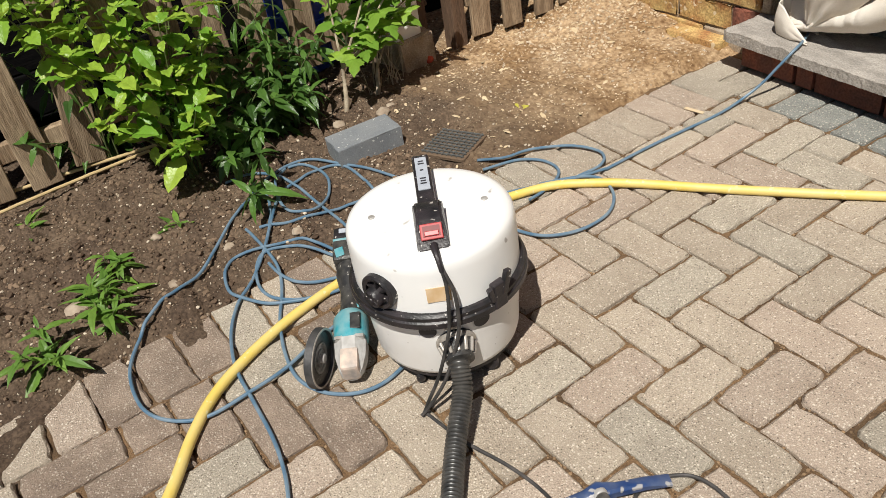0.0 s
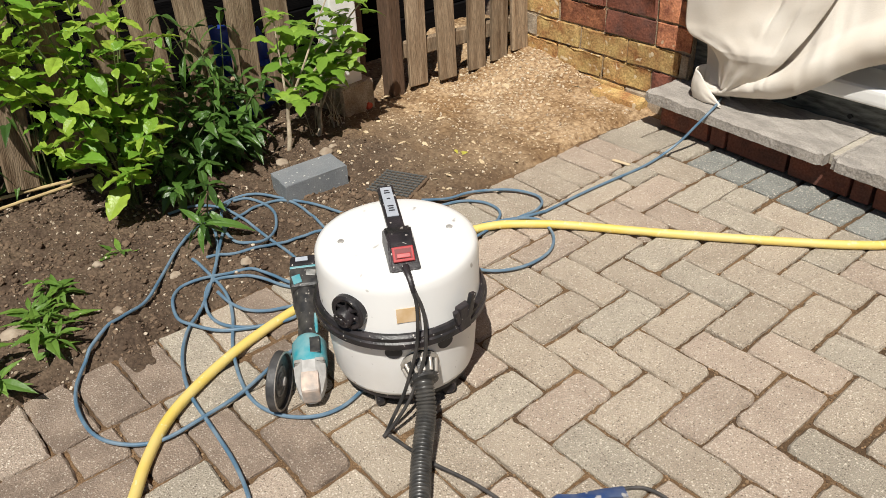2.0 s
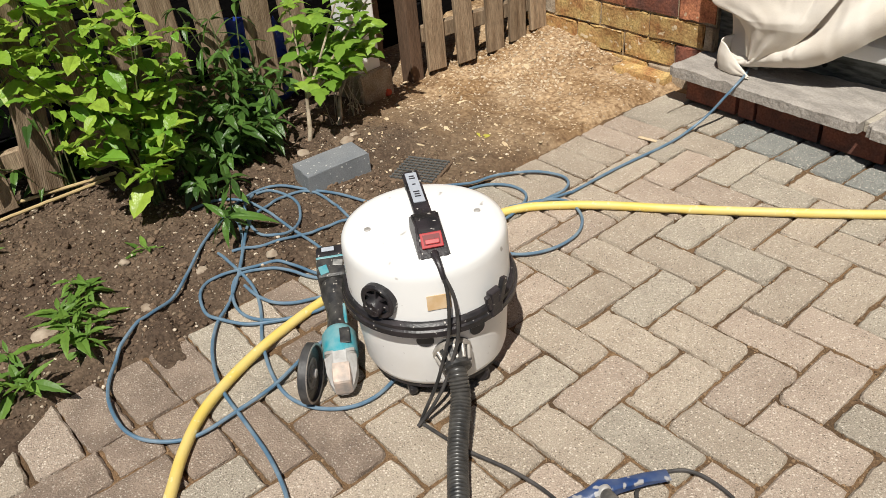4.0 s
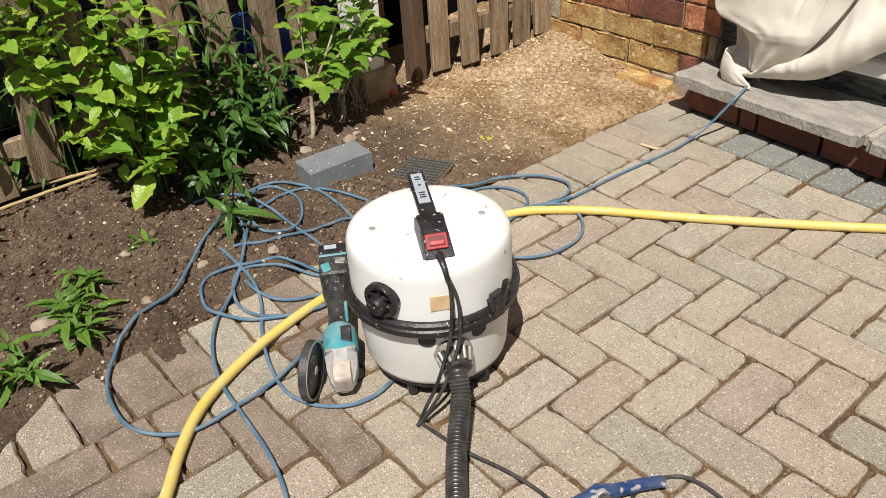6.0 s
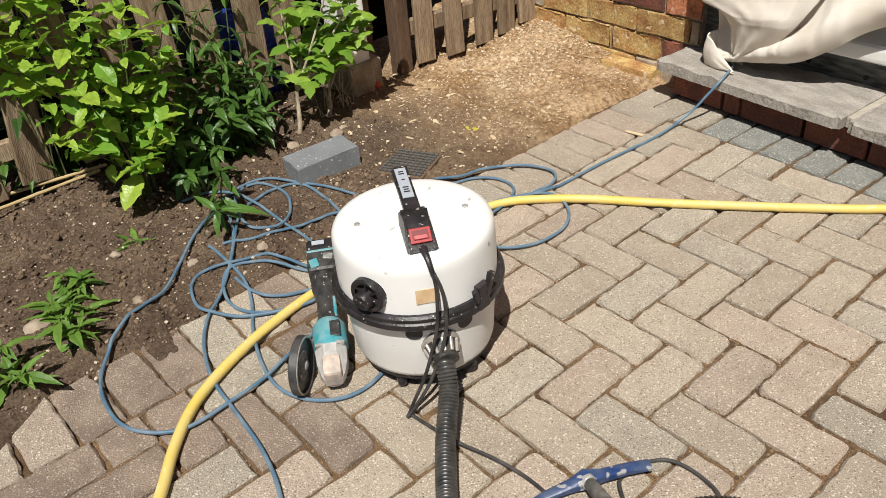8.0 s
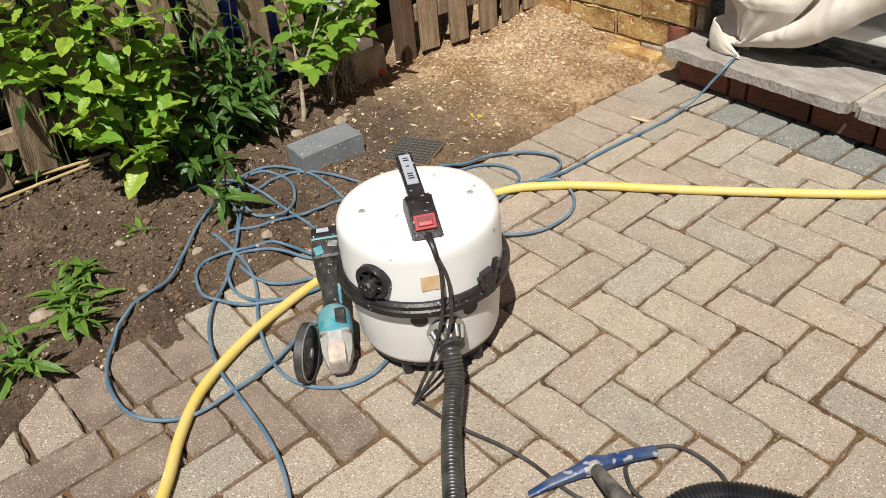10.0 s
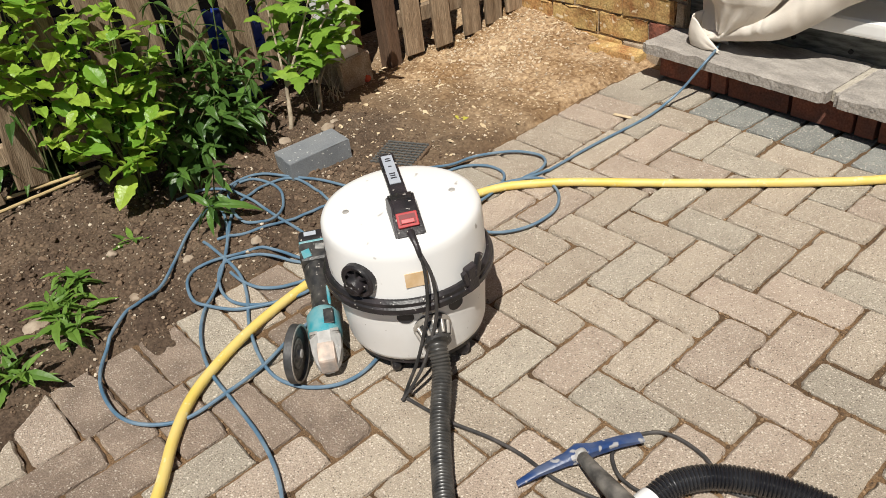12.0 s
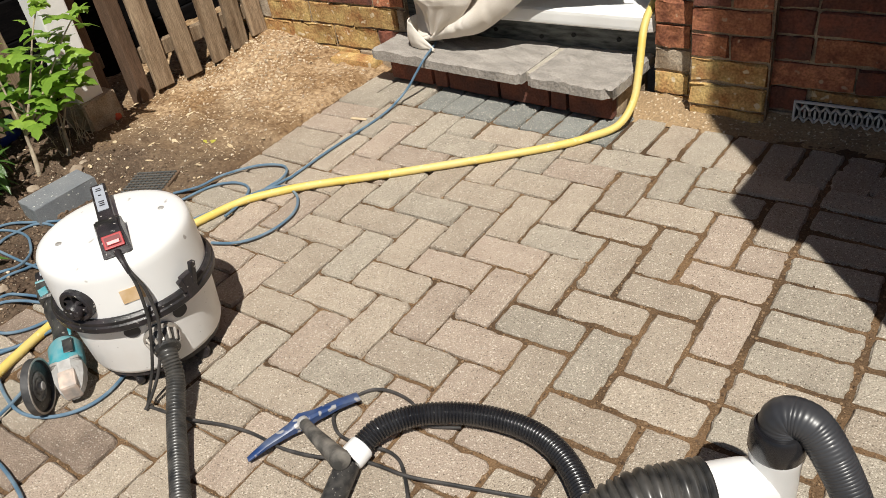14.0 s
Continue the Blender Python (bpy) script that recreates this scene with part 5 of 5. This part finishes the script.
RUN_F = [(-0.545, 0.041), (-0.593, 0.007), (-0.675, -0.034), (-0.726, -0.096), (-0.728, -0.145), (-0.680, -0.181), (-0.617, -0.198), (-0.561, -0.188), (-0.513, -0.147), (-0.490, -0.099), (-0.486, -0.047), (-0.496, 0.017)]
RUN_R0 = [(-1.038, 0.082), (-0.994, 0.034), (-0.912, -0.001), (-0.842, -0.004), (-0.803, 0.022), (-0.803, 0.066), (-0.844, 0.118), (-0.909, 0.154), (-0.976, 0.156), (-1.025, 0.131), (-1.044, 0.094)]
RUN_G = [(-1.116, -0.077), (-1.086, -0.003), (-1.005, 0.046), (-0.915, 0.069), (-0.808, 0.078), (-0.698, 0.081), (-0.583, 0.077)]
RUN_I = [(-0.721, 0.243), (-0.751, 0.188), (-0.769, 0.108), (-0.782, 0.028), (-0.804, -0.045), (-0.833, -0.097)]
RUN_J = [(-0.690, -0.141), (-0.638, -0.138), (-0.581, -0.123), (-0.543, -0.090), (-0.524, -0.054), (-0.500, 0.003)]
RUN_K = [(-1.009, -0.024), (-0.951, -0.018), (-0.880, -0.042), (-0.803, -0.082), (-0.740, -0.129)]
CABLE_RUNS = [RUN_A0, RUN_A, RUN_R1, RUN_R2, RUN_R3, RUN_B, RUN_C, RUN_D, RUN_E, RUN_F, RUN_R0, RUN_G, RUN_I, RUN_J, RUN_K]
line("extension_cable", "long blue extension cable lying in loose coils", "cable", CABLE_RUNS, 0.0042, CABLE_BLUE, 0.006)
YELLOW = [(0.02, -0.74), (-0.10, -0.645), (-0.193, -0.566), (-0.278, -0.500), (-0.351, -0.425), (-0.404, -0.335), (-0.448, -0.226), (-0.474, -0.128), (-0.49, -0.044), (-0.515, 0.12), (-0.52, 0.30), (-0.490, 0.431), (-0.446, 0.565), (-0.392, 0.637), (-0.294, 0.728), (-0.106, 0.865), (0.107, 1.030), (0.279, 1.173), (0.359, 1.263), (0.414, 1.343, 0.02), (0.434, 1.41, 0.07), (0.431, 1.46, 0.15), (0.419, 1.53, 0.26), (0.417, 1.62, 0.31)]
line("water_hose", "yellow braided garden hose running to the door", "hose", [YELLOW], 0.0118, HOSE_YELLOW, 0.012, seg=14)
CORD_RUN = [VAC @ Vector(p) for p in ((0.163, 0.006, 0.326), (0.170, 0.008, 0.310), (0.176, 0.010, 0.28), (0.186, 0.004, 0.21), (0.190, -0.012, 0.15), (0.192, -0.032, 0.09), (0.194, -0.056, 0.04), (0.199, -0.073, 0.006))]
line("power_cord", "thin black power cord hanging down the vacuum", "power cord",
     [[tuple(p) for p in CORD_RUN],
      [tuple(VAC @ Vector(p)) for p in ((0.163, 0.006, 0.326), (0.170, 0.012, 0.308), (0.177, 0.022, 0.27), (0.188, 0.020, 0.2), (0.194, 0.002, 0.14), (0.200, -0.024, 0.08), (0.204, -0.058, 0.03), (0.206, -0.078, 0.008))],
      [(-0.02, -0.118), (0.088, -0.103), (0.182, -0.077), (0.254, -0.066), (0.333, -0.066), (0.409, -0.05), (0.507, -0.014), (0.594, -0.005), (0.679, 0.018), (0.76, 0.041), (0.86, 0.07)],
      [(0.355, 0.045), (0.365, 0.085), (0.382, 0.122), (0.403, 0.146), (0.435, 0.156), (0.478, 0.154), (0.512, 0.142), (0.545, 0.115), (0.575, 0.12), (0.62, 0.14)], [(0.350, 0.055), (0.368, 0.072), (0.371, 0.046), (0.405, 0.018), (0.444, 0.012), (0.482, 0.018), (0.522, 0.026), (0.557, 0.020), (0.588, -0.004), (0.63, -0.05), (0.68, -0.12)]], 0.0036, CORD, 0.005)

# ---- brick hammer, wand and hose ----
pick = thing("pick_hammer", "small blue pick hammer with a grimy handle lying on pavers", "pick hammer")
E0, EH, E1 = Vector((0.296, -0.122, 0.014)), Vector((0.336, -0.006, 0.026)), Vector((0.392, 0.106, 0.018))
bm = bmesh.new()
secs = [(E0, 0.002, 0.007), (E0.lerp(EH, 0.35) + Vector((0, 0, 0.004)), 0.006, 0.010), (E0.lerp(EH, 0.8), 0.010, 0.013), (EH, 0.015, 0.019), (EH.lerp(E1, 0.25), 0.011, 0.012), (EH.lerp(E1, 0.65) + Vector((0, 0, 0.003)), 0.008, 0.012), (E1, 0.003, 0.014)]
rings = []
side = Vector((0.88, -0.46, 0.0))
for c, hz, wd in secs:
    rings.append([bm.verts.new(c + side * wd * 0.85 * a + Vector((0, 0, hz * b))) for a, b in ((1, 0.6), (0.6, 1), (-0.6, 1), (-1, 0.6), (-1, -0.6), (-0.6, -1), (0.6, -1), (1, -0.6))])
for a, b in zip(rings, rings[1:]):
    for i in range(8):
        bm.faces.new((a[i], a[(i + 1) % 8], b[(i + 1) % 8], b[i]))
bm.faces.new(rings[0][::-1])
bm.faces.new(rings[-1])
part("pick_head", bm, PICK_BLUE, pick, "chipped blue painted steel", smooth=True)
HD = Vector((0.500, -0.066, 0.070))
part("handle", tube([EH + Vector((0.008, -0.001, 0.002)), EH.lerp(HD, 0.35), EH.lerp(HD, 0.7), HD], 0.0115, 16, 0.01, taper=1.65), PICK_HANDLE, pick, smooth=True)
part("handle_end", lathe([(0, -0.012), (0.017, -0.010), (0.020, 0.0), (0.018, 0.010), (0, 0.014)], 18, aim(HD, HD - EH)), PICK_HANDLE, pick, smooth=True)
part("eye_wedge", lathe([(0, 0), (0.0145, 0), (0.0145, 0.006), (0.0125, 0.009), (0, 0.009)], 14, aim(EH + Vector((0.006, -0.001, 0.002)), HD - EH)), STEEL, pick, "bare worn steel socket", smooth=True)

wand = thing("vacuum_wand", "dark grey plastic vacuum tube with a white collar", "vacuum tube")
W0, W1 = Vector((0.488, -0.030, 0.032)), Vector((0.62, -0.40, 0.030))
part("wand_tube", tube([W1, W1.lerp(W0, 0.5), W0.lerp(W1, 0.06)], 0.021, 20, 0.03, taper=1.1), GRIND_GREY, wand, "scratched dark grey tube", smooth=True)
part("collar", lathe([(0.019, -0.016), (0.0245, -0.016), (0.026, -0.012), (0.026, 0.014), (0.0245, 0.018), (0.019, 0.018)], 28, aim(W0 + Vector((0.004, 0.010, 0.0)), (0.10, 0.75, 0.12))), PVC, wand, "white collar", smooth=True)
hose2 = part("vacuum_hose", tube([(0.491, -0.006, 0.034), (0.503, 0.042, 0.042), (0.540, 0.098, 0.040), (0.605, 0.143, 0.036), (0.68, 0.168, 0.034), (0.76, 0.172, 0.034), (0.83, 0.150, 0.034), (0.893, 0.102, 0.034), (0.94, 0.04, 0.034), (0.975, -0.04, 0.036), (0.99, -0.13, 0.04)], 0.0225, 20, rib=0.0032, pitch=0.007), HOSE_BLACK, smooth=True)
tagged(hose2, "black ribbed hose curving over the pavers", "hose")

extractor = thing("hose_junction", "white plastic elbow joined to two black ribbed hoses", "hose fitting", pose(1.178, 0.160, 0))
part("upright", lathe([(0.0, 0.0), (0.036, 0.0), (0.036, 0.215), (0.038, 0.220), (0.038, 0.235), (0, 0.235)], 32), PVC, extractor, smooth=True)
part("cuff", lathe([(0, 0.228), (0.038, 0.228), (0.040, 0.234), (0.039, 0.268), (0.034, 0.276), (0, 0.276)], 32), HOSE_BLACK, extractor, "shiny black rubber cuff", smooth=True)
part("bend_hose", tube([(0, 0, 0.262), (0.0, 0.004, 0.284), (0.013, 0.008, 0.292), (0.040, 0.006, 0.288), (0.072, -0.006, 0.256), (0.110, -0.025, 0.20), (0.155, -0.055, 0.11), (0.195, -0.09, 0.032)], 0.030, 28, rib=0.0007, pitch=0.005, taper=0.74), HOSE_GREY, extractor, "black finely ribbed bend", smooth=True)
part("elbow", tube([(0.0, 0.0, 0.12), (-0.02, -0.025, 0.168), (-0.05, -0.055, 0.180), (-0.10, -0.100, 0.182)], 0.037, 28, 0.006), PVC, extractor, smooth=True)
part("wide_hose", tube([(-0.072, -0.075, 0.182), (-0.11, -0.11, 0.184), (-0.15, -0.145, 0.180), (-0.205, -0.21, 0.145), (-0.235, -0.29, 0.09), (-0.245, -0.42, 0.052)], 0.047, 32, rib=0.0055, pitch=0.012), HOSE_DUSTY, extractor, "wide dusty ribbed hose", smooth=True)

# ---- block paving, last ----
U = 0.102
paving = thing("paving", "worn buff and grey block paving in a herringbone", "paving", kind="structure")
part("joint_bed", box(2.52, 3.90, 0.04, m=pose(0.665, -0.51, -0.0565)), JOINT, paving, "brown sand in the joints")


def joint_height(x, y):
    """Sand in the joints: sunken in places, washed up nearly flush in others, fuller away from the bed."""
    full = 0.0045 * min(1.0, max(0.0, (x - 0.2) / 0.6))
    return min(-0.0030, -0.0115 + full + 0.005 * noise.noise(Vector((x * 9, y * 9, 6.0)))) + 0.0028 * noise.noise(Vector((x * 60, y * 60, 2.0))) + 0.0016 * noise.noise(Vector((x * 150, y * 150, 3.0)))


joint_sand = sheet("joint_sand", -0.66, 1.42, -0.80, 1.46, 300, 330, joint_height, JOINT)
joint_sand.parent = paving


def worn_block(sx, sy, seed, wear):
    """A paving block with crumbled arrises and knocked corners; its top lies at z = 0."""
    rnd = random.Random(seed)
    bm = bmesh.new()
    nx, ny = max(4, round(sx / 0.016)), max(4, round(sy / 0.016))
    loop = [(-1 + 2 * i / nx, -1) for i in range(nx)] + [(1, -1 + 2 * i / ny) for i in range(ny)] + [(1 - 2 * i / nx, 1) for i in range(nx)] + [(-1, 1 - 2 * i / ny) for i in range(ny)]
    rings = [[], [], []]
    for u, v in loop:
        x, y = u * sx / 2, v * sy / 2
        corner = max(0.0, min(abs(u) * sx / 2 - sx / 2 + 0.016, abs(v) * sy / 2 - sy / 2 + 0.016)) / 0.016
        bite = wear * (0.5 + noise.noise(Vector((x * 55 + seed * 3.7, y * 55, seed * 1.3)))) + corner * rnd.uniform(0.001, 0.0055)
        if rnd.random() < 0.05:
            bite += rnd.uniform(0.001, 0.004)
        bite = max(0.0, bite)
        nrm = Vector((u if abs(u) > 0.999 else 0, v if abs(v) > 0.999 else 0, 0)).normalized()
        p = Vector((x, y, 0))
        rings[0].append(bm.verts.new(p - nrm * bite * 0.4 + Vector((0, 0, -0.03))))
        rings[1].append(bm.verts.new(p - nrm * bite + Vector((0, 0, -0.0045 - bite * 0.5))))
        rings[2].append(bm.verts.new(p - nrm * (bite + 0.0045) + Vector((0, 0, -0.0006 + rnd.uniform(-0.0006, 0.0004)))))
    n = len(loop)
    for a, b in zip(rings, rings[1:]):
        for k in range(n):
            bm.faces.new((a[k], a[(k + 1) % n], b[(k + 1) % n], b[k]))
    bm.faces.new(rings[2])
    return bm


def course_meshes(mat, seed):
    return [mesh_of(worn_block(0.1985, 0.0985, seed + i, 0.0038), "paver", mat) for i in range(12)]


def half_meshes(mat, seed):
    return [mesh_of(worn_block(0.0985, 0.0985, seed + i, 0.0038), "paver_half", mat) for i in range(4)]


def thin_meshes(mat, seed):
    return [mesh_of(worn_block(0.1935, 0.0935, seed + i, 0.0045), "paver_worn", mat) for i in range(12)]


COLOURS = (PAVER_BUFF, PAVER_PINK, PAVER_OLIVE, PAVER_GREY, PAVER_DIRTY)
PAVERS = {mat.name: course_meshes(mat, 500) for mat in COLOURS}
HALF = {mat.name: half_meshes(mat, 520) for mat in COLOURS}
THIN = {mat.name: thin_meshes(mat, 540) for mat in COLOURS}
rnd = random.Random(77)
far = []


def lay_paver(x, y, rot, meshes, weights=(0.5, 0.27, 0.23, 0.0), loose=1.0, wide=1.0, deep=1.0):
    dirt = 0.9 if x < 0.05 and y < -0.2 else 0.4 if x < -0.1 and y < -0.05 else 0.1 if x < 0.2 and y < -0.2 else 0.0
    mat = rnd.choices(COLOURS, (*weights, dirt * 4.0))[0]
    m = pose(x + rnd.uniform(-0.0015, 0.0015), y + rnd.uniform(-0.0015, 0.0015), rnd.uniform(-0.002, 0.0015), rnd.uniform(-0.5, 0.5), rnd.uniform(-0.5, 0.5), rot + rnd.uniform(-0.8, 0.8) * loose) @ (Matrix.Diagonal((deep, wide, 1, 1)) if rot > 45 else Matrix.Diagonal((wide, deep, 1, 1)))
    if meshes is PAVERS and rnd.random() < (x - 0.35) / 0.5:
        meshes = THIN
    me = rnd.choice(meshes[mat.name])
    if x < 1.4 and y > -0.75:
        put("paver", me, m, paving)
    else:
        far.append((me, m))


def row_x(x):
    """The bond opens a little towards the bed."""
    return x + 0.002 + min(0.0, x - 0.1) * 0.055


def row_y(x, y):
    """Where a row of the bond lies: the upper rows open out towards the course along the step."""
    return 1.010 * y + 0.004 + max(0.0, min(1.0, (y - 0.8) / 0.42)) * max(0.0, 0.034 - 0.06 * x)


def stretch(x, y):
    """How much longer than usual the blocks of a row are laid, so that the joints stay narrow."""
    return 1.012 + (max(0.0, 0.034 - 0.06 * x) / 0.42 if y > 0.85 else 0.0)


for i in range(-40, 60):
    for j in range(-20, 20):
        # lattice steps (1, 1) and (2, -2) in courses of x and y
        bx, ay = i + 2 * j, i - 2 * j
        for kind in (0, 1):
            cells = ((bx, ay), (bx, ay + 1)) if kind == 0 else ((bx + 1, ay), (bx + 2, ay))
            keep = [c for c in cells if -4 <= c[0] < 10 and -24 < c[1] < 12]
            if len(keep) == 2:
                x, y = (keep[0][0] + keep[1][0] + 1) / 2 * U, (keep[0][1] + keep[1][1] + 1) / 2 * U
                lay_paver(row_x(x), row_y(x, y), 90 if kind == 0 else 0, PAVERS, wide=1.045 if x < 0.1 else 1.006, deep=stretch(x, y))
            elif len(keep) == 1:
                x, y = (keep[0][0] + 0.5) * U, (keep[0][1] + 0.5) * U
                lay_paver(row_x(x), row_y(x, y), 0, HALF, wide=1.045 if x < 0.1 else 1.006, deep=stretch(x, y))
# header course along the step and the wall
for k in range(-11, 7):
    x = 0.5845 + k * 0.1057 if k < 1 else 0.583 + k * 0.1005
    lay_paver(x, 1.277 - 0.06 * x + 0.101, 86.6, PAVERS, (0.0, 0.0, 0.06, 0.94) if -0.36 < x < 0.43 else (0.45, 0.06, 0.46, 0.03))
# edge courses: along the bed, and where the yard ends
for k in range(-23, 13):
    y = (k + 0.5) * U
    lay_paver(-0.536 if k < -2 or k > 4 else -0.546, y - 0.024 if k < 3 else y + 0.02, 0, PAVERS, (0.4, 0.05, 0.55, 0.0), 3.0, wide=1.01, deep=1.01)
    for n in range(4):
        lay_paver(1.022 + 0.103 + n * 0.204, y + 0.01, 0, PAVERS, (0.25, 0.05, 0.7, 0.0), 2.0)
rnd = random.Random(91)
base = bmesh.new()
bmesh.ops.create_icosphere(base, subdivisions=1, radius=1)
lump, lump_faces = [v.co.copy() for v in base.verts], [[v.index for v in f.verts] for f in base.faces]
base.free()
verts, faces = [], []
for k in range(12000):
    x, y = rnd.uniform(-0.5, 1.3), rnd.uniform(-0.6, 1.25)
    if k % 2:
        x = round(x / U) * U + rnd.gauss(0.002, 0.003)
    else:
        y = row_y(x, round(y / U) * U) + rnd.gauss(0, 0.003)
    r = 0.0012 + 0.0028 * rnd.random() ** 3
    n0 = len(verts)
    verts += [(x + v.x * r * rnd.uniform(0.7, 1.3), y + v.y * r * rnd.uniform(0.7, 1.3), joint_height(x, y) + 0.001 + v.z * r * 0.7) for v in lump]
    faces += [[n0 + q for q in f] for f in lump_faces]
me = bpy.data.meshes.new("joint_crumbs")
me.from_pydata(verts, [], faces)
me.materials.append(CRUMB)
crumbs = new("joint_crumbs", me)
crumbs.parent = paving
crumbs["kind"] = "stuff"
bm = bmesh.new()
for me, m in far:
    n0 = len(bm.verts)
    bm.from_mesh(me)
    bm.verts.ensure_lookup_table()
    for v in bm.verts[n0:]:
        v.co = m @ v.co
rest = part("outer_pavers", bm, PAVER_BUFF, paving)
rest["kind"] = "stuff"
